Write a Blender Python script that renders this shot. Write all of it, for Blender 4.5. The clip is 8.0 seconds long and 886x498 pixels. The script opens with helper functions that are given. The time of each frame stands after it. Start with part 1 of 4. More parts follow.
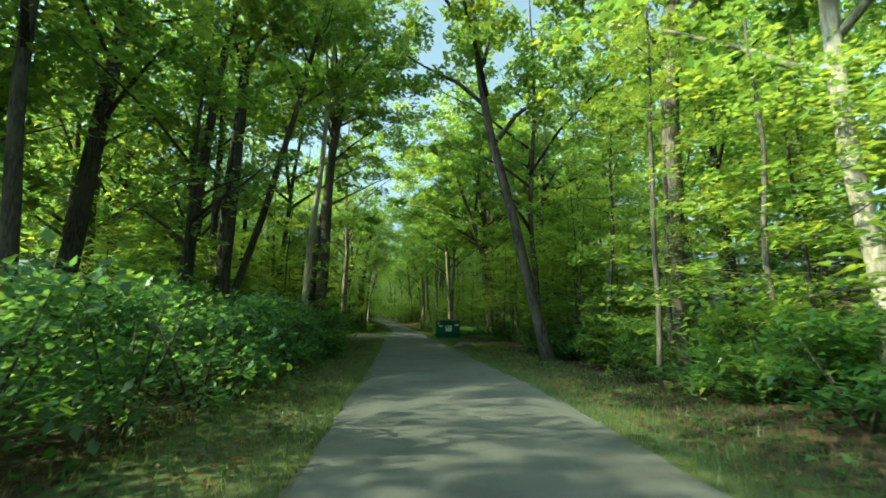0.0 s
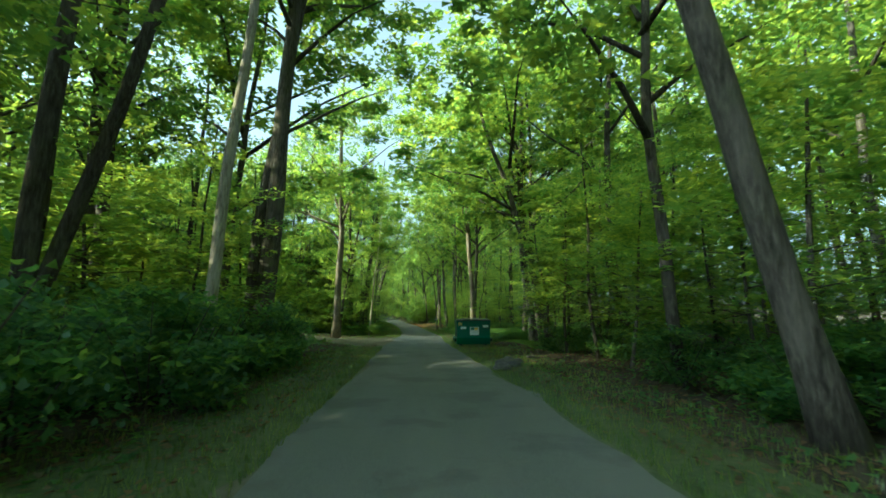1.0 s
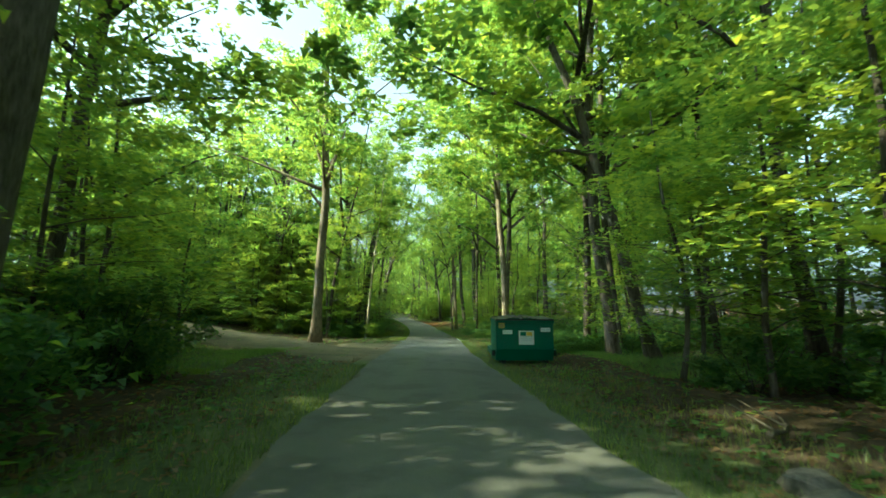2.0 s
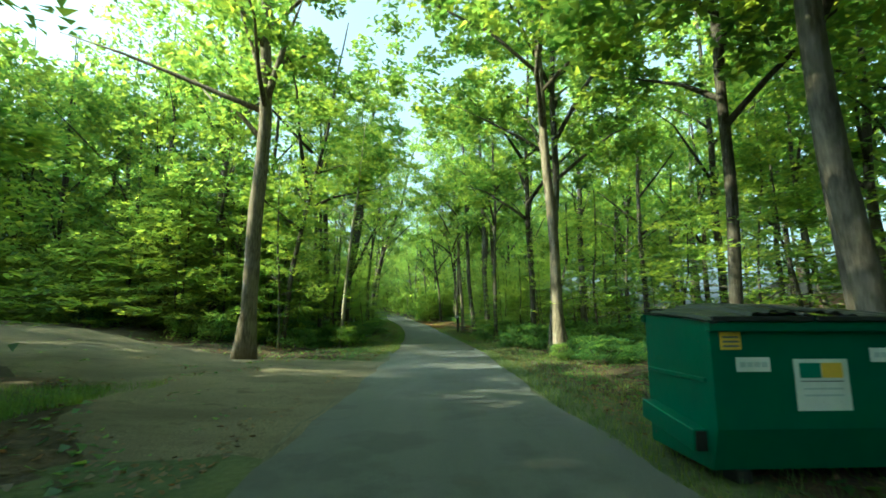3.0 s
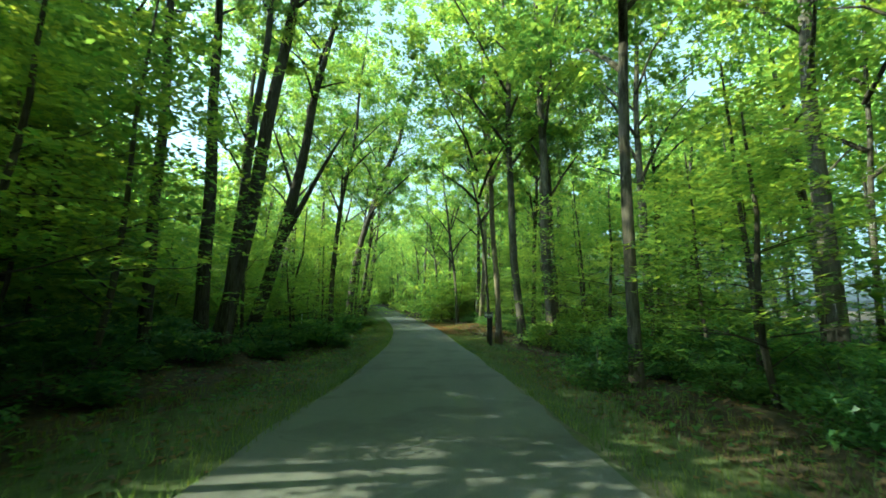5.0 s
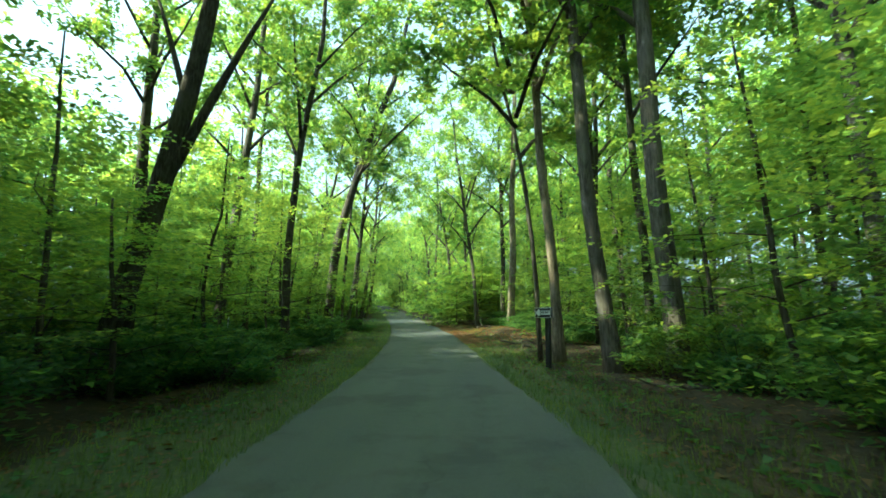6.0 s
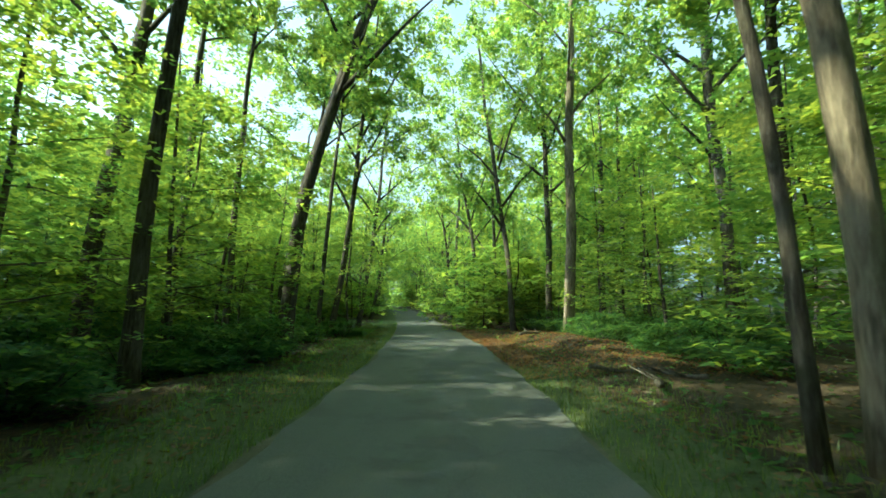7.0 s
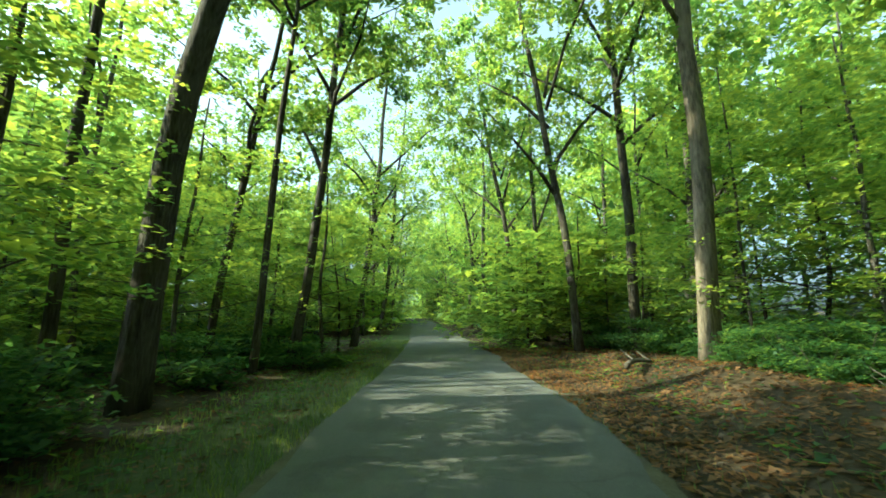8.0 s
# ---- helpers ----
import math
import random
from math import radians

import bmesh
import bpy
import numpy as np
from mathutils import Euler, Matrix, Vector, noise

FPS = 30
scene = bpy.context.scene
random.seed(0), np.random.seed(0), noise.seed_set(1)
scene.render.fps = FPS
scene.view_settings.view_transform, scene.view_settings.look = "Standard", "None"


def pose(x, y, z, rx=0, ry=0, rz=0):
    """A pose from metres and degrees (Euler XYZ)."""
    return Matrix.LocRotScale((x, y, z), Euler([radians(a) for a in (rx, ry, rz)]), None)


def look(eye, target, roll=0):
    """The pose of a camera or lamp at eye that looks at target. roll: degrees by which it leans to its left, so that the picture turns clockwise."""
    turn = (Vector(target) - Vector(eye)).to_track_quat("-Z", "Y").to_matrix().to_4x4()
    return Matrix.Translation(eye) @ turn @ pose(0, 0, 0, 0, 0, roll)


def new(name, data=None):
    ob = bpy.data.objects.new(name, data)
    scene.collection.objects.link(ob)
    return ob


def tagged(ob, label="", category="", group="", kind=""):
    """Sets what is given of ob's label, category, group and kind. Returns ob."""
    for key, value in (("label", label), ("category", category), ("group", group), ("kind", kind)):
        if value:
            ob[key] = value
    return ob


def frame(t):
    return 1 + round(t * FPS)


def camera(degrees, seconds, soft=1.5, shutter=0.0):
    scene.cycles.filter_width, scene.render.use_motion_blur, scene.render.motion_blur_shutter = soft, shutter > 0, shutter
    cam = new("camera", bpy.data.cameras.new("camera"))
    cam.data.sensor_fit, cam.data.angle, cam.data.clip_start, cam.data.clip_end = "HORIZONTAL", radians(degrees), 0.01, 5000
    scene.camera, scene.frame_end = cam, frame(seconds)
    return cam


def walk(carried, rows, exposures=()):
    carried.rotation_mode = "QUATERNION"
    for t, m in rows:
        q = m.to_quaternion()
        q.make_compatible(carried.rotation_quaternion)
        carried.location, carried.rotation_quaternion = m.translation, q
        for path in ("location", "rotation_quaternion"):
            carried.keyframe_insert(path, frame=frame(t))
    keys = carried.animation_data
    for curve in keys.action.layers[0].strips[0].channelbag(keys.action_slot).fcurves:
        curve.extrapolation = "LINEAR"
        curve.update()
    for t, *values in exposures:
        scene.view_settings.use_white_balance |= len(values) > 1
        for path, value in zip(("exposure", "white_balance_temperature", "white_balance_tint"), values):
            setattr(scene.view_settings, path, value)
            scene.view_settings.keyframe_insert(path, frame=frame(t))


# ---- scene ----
cam = camera(88.0, 8.0, 1.7, 0.08)


def drive(x, y, z, yaw, pitch, roll):
    """The camera behind a windscreen: place, heading to the left, upward tilt and lean, in degrees."""
    yaw, pitch = radians(yaw), radians(pitch)
    ahead = Vector((-math.sin(yaw) * math.cos(pitch), math.cos(yaw) * math.cos(pitch), math.sin(pitch)))
    return look((x, y, z), Vector((x, y, z)) + ahead, roll)


PATH = [
    (0.0, drive(0.000, 0.000, 1.245, -2.72, 8.92, -0.04)),
    (0.5, drive(0.098, 4.862, 1.262, -1.68, 8.93, -0.30)),
    (1.0, drive(0.107, 9.675, 1.216, -0.73, 8.95, -0.17)),
    (1.5, drive(0.001, 14.479, 1.233, 0.43, 8.88, 0.38)),
    (1.7, drive(-0.057, 16.408, 1.235, 0.99, 8.80, 0.43)),
    (2.8, drive(-0.977, 27.269, 1.271, 0.04, 8.66, -0.04)),
    (3.0, drive(-1.007, 29.167, 1.247, 0.32, 8.67, -0.06)),
    (3.5, drive(-1.078, 33.898, 1.233, 0.90, 8.72, 0.11)),
    (4.0, drive(-1.073, 38.621, 1.247, 1.14, 8.66, 0.10)),
    (4.5, drive(-1.104, 43.320, 1.232, 1.64, 8.68, 0.74)),
    (4.7, drive(-1.165, 45.172, 1.199, 2.04, 8.71, 1.06)),
    (5.8, drive(-1.586, 55.395, 1.231, 3.68, 8.92, 0.06)),
    (6.0, drive(-1.705, 57.232, 1.228, 4.11, 8.97, 0.01)),
    (6.5, drive(-2.081, 61.756, 1.249, 5.40, 8.89, 0.59)),
    (7.0, drive(-2.484, 66.134, 1.256, 6.71, 9.20, 0.51)),
    (7.5, drive(-2.977, 70.284, 1.365, 8.09, 10.22, 0.39)),
    (8.0, drive(-3.520, 74.257, 1.485, 9.55, 10.61, -0.56)),
]
walk(cam, PATH, [(0.0, 1.3, 5000, -22), (0.6, 1.45, 4600, -22), (1.0, 1.6, 4850, -20), (1.5, 1.95, 5100, -21), (3.0, 1.85, 4850, -21), (4.2, 1.7, 4650, -22), (6.0, 2.1, 4700, -19), (7.0, 1.8, 4800, -18), (8.0, 1.8, 4850, -16)])

# ---- daylight: a low sun over the wood on one side, bright hazy sky ----
SUN_AZ, SUN_EL = radians(-105), radians(33)  # azimuth from +y, clockwise
world = bpy.data.worlds.new("sky")
scene.world = world
world.use_nodes = True
wn = world.node_tree
sky = wn.nodes.new("ShaderNodeTexSky")
sky.sky_type = "NISHITA"
sky.sun_disc = False
sky.sun_elevation, sky.sun_rotation = SUN_EL, SUN_AZ
sky.air_density, sky.dust_density, sky.ozone_density = 1.0, 7.0, 0.6
wn.nodes["Background"].inputs["Strength"].default_value = 0.088
haze = wn.nodes.new("ShaderNodeHueSaturation")  # thin white haze over the blue
haze.inputs["Saturation"].default_value, haze.inputs["Value"].default_value = 0.28, 1.6
wn.links.new(sky.outputs["Color"], haze.inputs["Color"])
wn.links.new(haze.outputs["Color"], wn.nodes["Background"].inputs["Color"])
sun = new("sun", bpy.data.lights.new("sun", "SUN"))
sun.data.energy, sun.data.angle, sun.data.color = 5.0, radians(0.55), (1.0, 0.76, 0.43)
to_sun = Vector((math.sin(SUN_AZ) * math.cos(SUN_EL), math.cos(SUN_AZ) * math.cos(SUN_EL), math.sin(SUN_EL)))
sun.matrix_world = look(to_sun * 100, (0, 0, 0))

# ---- materials ----


def material(name, rough=0.8, spec=0.3, metal=0.0):
    m = bpy.data.materials.new(name)
    m.use_nodes = True
    b = m.node_tree.nodes["Principled BSDF"]
    b.inputs["Roughness"].default_value, b.inputs["Metallic"].default_value = rough, metal
    b.inputs["Specular IOR Level"].default_value = spec
    return m, m.node_tree, b


def node(nt, kind, **values):
    n = nt.nodes.new(kind)
    for k, v in values.items():
        n.inputs[k].default_value = v
    return n


def coords(nt, scale=(1, 1, 1)):
    tc = nt.nodes.new("ShaderNodeTexCoord")
    mp = node(nt, "ShaderNodeMapping", Scale=scale)
    nt.links.new(tc.outputs["Object"], mp.inputs["Vector"])
    return mp.outputs["Vector"]


def noise_tex(nt, vec, scale, detail=4.0, rough=0.6):
    n = node(nt, "ShaderNodeTexNoise", Scale=scale, Detail=detail, Roughness=rough)
    nt.links.new(vec, n.inputs["Vector"])
    return n.outputs["Fac"]


def ramp(nt, fac, stops):
    r = nt.nodes.new("ShaderNodeValToRGB")
    while len(r.color_ramp.elements) < len(stops):
        r.color_ramp.elements.new(0.5)
    for e, (p, c) in zip(r.color_ramp.elements, stops):
        e.position, e.color = p, (*c, 1)
    nt.links.new(fac, r.inputs["Fac"])
    return r.outputs["Color"]


def mix(nt, fac, a, b, how="MIX"):
    n = nt.nodes.new("ShaderNodeMix")
    n.data_type, n.blend_type = "RGBA", how
    for s, v in (("Factor", fac), ("A", a), ("B", b)):
        i = next(k for k in n.inputs if k.name == s and (k.type == "RGBA" or s == "Factor") and k.enabled)
        if isinstance(v, (int, float)):
            i.default_value = v
        elif isinstance(v, tuple):
            i.default_value = (*v, 1)
        else:
            nt.links.new(v, i)
    return next(k for k in n.outputs if k.enabled)


def bump(nt, b, height, strength, distance):
    n = node(nt, "ShaderNodeBump", Strength=strength, Distance=distance)
    nt.links.new(height, n.inputs["Height"])
    nt.links.new(n.outputs["Normal"], b.inputs["Normal"])


def grained(name, dark, mid, light, scale, rough=0.85, stretch=(1, 1, 1), bumps=(0.5, 0.02), spec=0.25, fine=6.0):
    """A rough natural surface: two scales of mottling and matching relief."""
    m, nt, b = material(name, rough, spec)
    v = coords(nt, stretch)
    big, small = noise_tex(nt, v, scale), noise_tex(nt, v, scale * fine, 5)
    col = mix(nt, 0.45, ramp(nt, big, ((0.3, dark), (0.5, mid), (0.72, light))), ramp(nt, small, ((0.32, dark), (0.52, mid), (0.7, light))))
    nt.links.new(col, b.inputs["Base Color"])
    bump(nt, b, small, *bumps)
    return m


def bark_material(name, dark, mid, light):
    m, nt, b = material(name, 0.9, 0.15)
    v = coords(nt, (1, 1, 0.16))
    ridge, patch, moss = noise_tex(nt, v, 22, 6, 0.65), noise_tex(nt, coords(nt, (1, 1, 0.5)), 2.2), noise_tex(nt, coords(nt), 0.9)
    col = ramp(nt, ridge, ((0.33, dark), (0.5, mid), (0.68, light)))
    col = mix(nt, ramp(nt, patch, ((0.45, (0, 0, 0)), (0.62, (0.55, 0.55, 0.55)))), col, light)
    col = mix(nt, ramp(nt, moss, ((0.55, (0, 0, 0)), (0.75, (0.4, 0.4, 0.4)))), col, (0.06, 0.075, 0.03))
    nt.links.new(col, b.inputs["Base Color"])
    bump(nt, b, ridge, 0.9, 0.04)
    return m


def leaf_material(name, dark, light, glow):
    """Thin leaves: they reflect green and let yellow-green light through."""
    m = bpy.data.materials.new(name)
    m.use_nodes = True
    nt = m.node_tree
    nt.nodes.remove(nt.nodes["Principled BSDF"])
    geo = nt.nodes.new("ShaderNodeNewGeometry")
    # clump-sized noise puts lit and shaded masses into the leaf colour
    big = noise_tex(nt, coords(nt), 0.75, 3)
    fac = nt.nodes.new("ShaderNodeMath")
    fac.operation = "MULTIPLY_ADD"
    fac.inputs[1].default_value = 0.42
    nt.links.new(geo.outputs["Random Per Island"], fac.inputs[0])
    nt.links.new(big, fac.inputs[2])
    col = ramp(nt, fac.outputs[0], ((0.38, dark), (0.9, light)))
    tint = mix(nt, 1.0, ramp(nt, fac.outputs[0], ((0.36, (0.5, 0.62, 0.5)), (0.65, (1.0, 1.0, 1.0)), (0.92, (2.0, 1.5, 0.8)))), glow, "MULTIPLY")
    dif, tra, glo = nt.nodes.new("ShaderNodeBsdfDiffuse"), nt.nodes.new("ShaderNodeBsdfTranslucent"), node(nt, "ShaderNodeBsdfGlossy", Roughness=0.45)
    glo.inputs["Color"].default_value = (0.8, 0.9, 0.8, 1)
    nt.links.new(col, dif.inputs["Color"])
    nt.links.new(tint, tra.inputs["Color"])
    one, two = node(nt, "ShaderNodeMixShader", Fac=0.55), node(nt, "ShaderNodeMixShader", Fac=0.05)
    nt.links.new(dif.outputs[0], one.inputs[1])
    nt.links.new(tra.outputs[0], one.inputs[2])
    nt.links.new(one.outputs[0], two.inputs[1])
    nt.links.new(glo.outputs[0], two.inputs[2])
    nt.links.new(two.outputs[0], nt.nodes["Material Output"].inputs["Surface"])
    return m


BARK = {
    "grey": bark_material("grey_bark", (0.028, 0.025, 0.02), (0.075, 0.066, 0.054), (0.14, 0.125, 0.104)),
    "dark": bark_material("dark_bark", (0.02, 0.018, 0.015), (0.052, 0.045, 0.037), (0.105, 0.093, 0.077)),
    "light": bark_material("light_grey_bark", (0.058, 0.048, 0.035), (0.135, 0.112, 0.083), (0.24, 0.198, 0.146)),
    "pale": bark_material("pale_bark", (0.15, 0.13, 0.1), (0.29, 0.26, 0.21), (0.42, 0.38, 0.32)),
}
LEAF = leaf_material("canopy_leaf", (0.024, 0.06, 0.016), (0.066, 0.126, 0.034), (0.3, 0.45, 0.075))
LEAF_LOW = leaf_material("understorey_leaf", (0.027, 0.066, 0.017), (0.074, 0.142, 0.036), (0.34, 0.49, 0.075))
LEAF_SHRUB = leaf_material("shrub_leaf", (0.018, 0.054, 0.02), (0.05, 0.115, 0.038), (0.17, 0.3, 0.06))
GRASS = leaf_material("grass_blade", (0.035, 0.065, 0.015), (0.1, 0.14, 0.04), (0.2, 0.28, 0.05))
LAWN = leaf_material("green_grass_blade", (0.03, 0.07, 0.015), (0.09, 0.16, 0.04), (0.2, 0.32, 0.05))
LITTER_LEAF = leaf_material("dry_leaf", (0.06, 0.04, 0.024), (0.17, 0.112, 0.066), (0.12, 0.07, 0.035))
# dry leaves of the bank, with the sun's orange put into their colour
DRIFT_LEAF = leaf_material("sun_orange_dry_leaf", (0.09, 0.05, 0.024), (0.25, 0.145, 0.07), (0.2, 0.1, 0.04))
LITTER = grained("leaf_litter", (0.018, 0.014, 0.009), (0.048, 0.037, 0.023), (0.125, 0.082, 0.045), 1.1, bumps=(0.9, 0.05), fine=14)


def asphalt_material():
    """Old asphalt: speckled stone, dark mended patches, fine cracks, dust and pale worn wheel tracks."""
    m, nt, b = material("worn_asphalt", 0.85, 0.3)
    v = coords(nt)
    grit, blot, long = noise_tex(nt, v, 120, 3), noise_tex(nt, v, 0.8, 5), noise_tex(nt, coords(nt, (1.3, 0.12, 1)), 1.0, 4)
    col = ramp(nt, grit, ((0.3, (0.045, 0.047, 0.047)), (0.5, (0.086, 0.088, 0.085)), (0.72, (0.17, 0.17, 0.16))))
    col = mix(nt, ramp(nt, long, ((0.4, (0, 0, 0)), (0.62, (0.6, 0.6, 0.6)))), col, (0.118, 0.118, 0.11))
    col = mix(nt, ramp(nt, blot, ((0.52, (0, 0, 0)), (0.6, (0.5, 0.5, 0.5)))), col, (0.048, 0.05, 0.05))
    wob = nt.nodes.new("ShaderNodeVectorMath")
    wob.operation = "MULTIPLY_ADD"
    wob.inputs[1].default_value = (0.5, 0.5, 0)
    warp = node(nt, "ShaderNodeTexNoise", Scale=2.5, Detail=4.0)
    nt.links.new(v, warp.inputs["Vector"])
    nt.links.new(warp.outputs["Color"], wob.inputs[0])
    nt.links.new(v, wob.inputs[2])
    cell = node(nt, "ShaderNodeTexVoronoi", Scale=0.75)
    cell.feature = "DISTANCE_TO_EDGE"
    nt.links.new(wob.outputs[0], cell.inputs["Vector"])
    crack = ramp(nt, cell.outputs["Distance"], ((0.004, (1, 1, 1)), (0.014, (0, 0, 0))))
    where = ramp(nt, noise_tex(nt, v, 0.35, 3), ((0.48, (0, 0, 0)), (0.6, (0.25, 0.25, 0.25))))
    col = mix(nt, mix(nt, 1.0, crack, where, "MULTIPLY"), col, (0.014, 0.014, 0.013))
    dust = ramp(nt, noise_tex(nt, v, 3.2, 6, 0.7), ((0.56, (0, 0, 0)), (0.78, (0.4, 0.4, 0.4))))
    col = mix(nt, dust, col, (0.14, 0.115, 0.08))
    nt.links.new(col, b.inputs["Base Color"])
    bump(nt, b, grit, 0.5, 0.008)
    return m


ASPHALT = asphalt_material()
VERGE = grained("grassy_verge", (0.026, 0.042, 0.013), (0.06, 0.075, 0.027), (0.115, 0.12, 0.05), 0.8, bumps=(0.6, 0.03), fine=16)


def track_material():
    """Trodden dusty gravel, with blots of dark soil and scattered litter."""
    m, nt, b = material("dusty_gravel", 0.9, 0.2)
    v = coords(nt)
    grit, mid, big = noise_tex(nt, v, 45, 4), noise_tex(nt, v, 2.6, 5, 0.7), noise_tex(nt, coords(nt, (0.5, 1.4, 1)), 0.55, 4)
    col = ramp(nt, grit, ((0.3, (0.072, 0.06, 0.038)), (0.5, (0.136, 0.114, 0.072)), (0.72, (0.24, 0.203, 0.135))))
    col = mix(nt, ramp(nt, big, ((0.46, (0, 0, 0)), (0.66, (0.75, 0.75, 0.75)))), col, (0.07, 0.062, 0.042))
    col = mix(nt, ramp(nt, mid, ((0.55, (0, 0, 0)), (0.68, (0.7, 0.7, 0.7)))), col, (0.052, 0.046, 0.028))
    nt.links.new(col, b.inputs["Base Color"])
    bump(nt, b, grit, 0.6, 0.02)
    return m


TRACK = track_material()
EDGE = grained("gravelly_edge", (0.04, 0.042, 0.024), (0.085, 0.08, 0.052), (0.17, 0.15, 0.105), 1.6, bumps=(0.6, 0.02), fine=24)

# ---- mesh helpers ----


def mesh_of(name, verts, faces, mat, smooth=False):
    me = bpy.data.meshes.new(name)
    me.from_pydata([tuple(v) for v in verts], [], faces)
    if smooth:
        me.polygons.foreach_set("use_smooth", [True] * len(me.polygons))
    me.materials.append(mat)
    return me


def quads_mesh(name, corners, mat):
    """Many loose leaves from an array (number, corners of each, 3)."""
    n, k = corners.shape[:2]
    me = bpy.data.meshes.new(name)
    me.vertices.add(k * n)
    me.vertices.foreach_set("co", np.ascontiguousarray(corners, np.float32).ravel())
    me.loops.add(k * n)
    me.loops.foreach_set("vertex_index", np.arange(k * n, dtype=np.int32))
    me.polygons.add(n)
    me.polygons.foreach_set("loop_start", np.arange(0, k * n, k, dtype=np.int32))
    me.update(calc_edges=True)
    me.materials.append(mat)
    return me


def child(name, me, parent, m=None, label=""):
    ob = new(name, me)
    ob.parent = parent
    if m is not None:
        ob.matrix_basis = m
    if label:
        tagged(ob, label)
    return ob


def part(name, bm, mat, parent, label=""):
    me = bpy.data.meshes.new(name)
    bm.to_mesh(me)
    bm.free()
    me.materials.append(mat)
    return child(name, me, parent, None, label)


def box_bm(size, at=(0, 0, 0), bevel=0.0, rot=(0, 0, 0)):
    bm = bmesh.new()
    bmesh.ops.create_cube(bm, size=1, matrix=pose(*at, *rot) @ Matrix.Diagonal((*size, 1)))
    if bevel:
        bmesh.ops.bevel(bm, geom=bm.edges[:], offset=bevel, segments=2, affect="EDGES", profile=0.5)
    return bm


def tube(points, radii, sides=9, seed=0, flare=0.0):
    """Rings of vertices along a line, uneven like wood; closed at both ends."""
    rng = np.random.default_rng(seed)
    pts = np.array(points, float)
    lobes = 1 + 0.07 * np.sin(np.arange(sides) * 2 * np.pi / sides * 3 + rng.uniform(0, 6))
    verts, faces = [], []
    for i, (p, r) in enumerate(zip(pts, radii)):
        d = pts[min(i + 1, len(pts) - 1)] - pts[max(i - 1, 0)]
        d /= np.linalg.norm(d) + 1e-9
        a = np.cross(d, (0.31, 0.95, 0.05) if abs(d[1]) < 0.9 else (1, 0, 0))
        a /= np.linalg.norm(a)
        b = np.cross(d, a)
        root = flare * max(0.0, 1 - i / 2.0)
        for k in range(sides):
            t = 2 * np.pi * k / sides
            rr = r * lobes[k] * (1 + 0.015 * rng.standard_normal()) * (1 + root * (0.6 + 0.6 * np.cos(2.5 * t + seed)))
            verts.append(p + rr * (np.cos(t) * a + np.sin(t) * b))
        if i:
            o = (i - 1) * sides
            faces += [(o + k, o + (k + 1) % sides, o + sides + (k + 1) % sides, o + sides + k) for k in range(sides)]
    faces += [tuple(range(len(verts) - sides, len(verts))), tuple(range(sides))[::-1]]
    return verts, faces


def leaf_quads(rng, centres, size, flat=0.5, simple=False):
    """A folded leaf of four corners at each centre, tilted by chance; flat: how level they lie."""
    n = len(centres)
    yaw = rng.uniform(0, 2 * np.pi, n)
    tilt = rng.normal(0, 1, (n, 2)) * (1.0 - flat) * 0.9
    along = np.stack([np.cos(yaw), np.sin(yaw), tilt[:, 0] - 0.15], 1)
    along /= np.linalg.norm(along, axis=1, keepdims=True)
    up = np.stack([0.5 * tilt[:, 1] * np.sin(yaw), -0.5 * tilt[:, 1] * np.cos(yaw), np.ones(n)], 1)
    side = np.cross(along, up)
    side /= np.linalg.norm(side, axis=1, keepdims=True)
    s = (size * rng.uniform(0.65, 1.3, n))[:, None]
    drop = np.array([0, 0, -0.12]) * s
    if simple:  # far off: three corners are enough
        return np.stack([centres - 0.45 * s * along + 0.42 * s * side, centres + 0.75 * s * along + drop, centres - 0.45 * s * along - 0.42 * s * side + drop], 1)
    return np.stack([centres - 0.5 * s * along, centres + 0.34 * s * side + drop, centres + 0.55 * s * along + drop, centres - 0.34 * s * side + drop], 1)


# ---- the lie of the land ----
ROAD_Y = (-60, 0, 13, 20, 23, 36, 46, 51, 65, 70, 73, 78.5, 83, 95, 104, 125, 150, 175, 200, 260)
ROAD_X = (2.6, 0.75, 0.3, -0.1, -0.3, -1.08, -1.22, -1.42, -2.48, -3.0, -3.4, -4.05, -4.85, -7.1, -9.1, -14.0, -20.2, -27.5, -36, -64)
_ys = np.arange(-60, 260.1, 0.5)
_xs = np.interp(_ys, ROAD_Y, ROAD_X)
for _ in range(3):
    _xs = np.convolve(np.pad(_xs, 6, "edge"), np.ones(13) / 13, "valid")
HALF = 1.62


def road_x(y):
    return np.interp(y, _ys, _xs)


def rise(y):
    """Height of the ground along the road: level, then a gentle climb."""
    d = np.clip(np.asarray(y, float) - 60.8, 0, None)
    steep = 0.018 * np.clip(d - 34, 0, 86)
    return np.where(d < 13.3, 0.034 * d * d / 26.6, 0.034 * (np.minimum(d, 120) - 6.65)) + steep


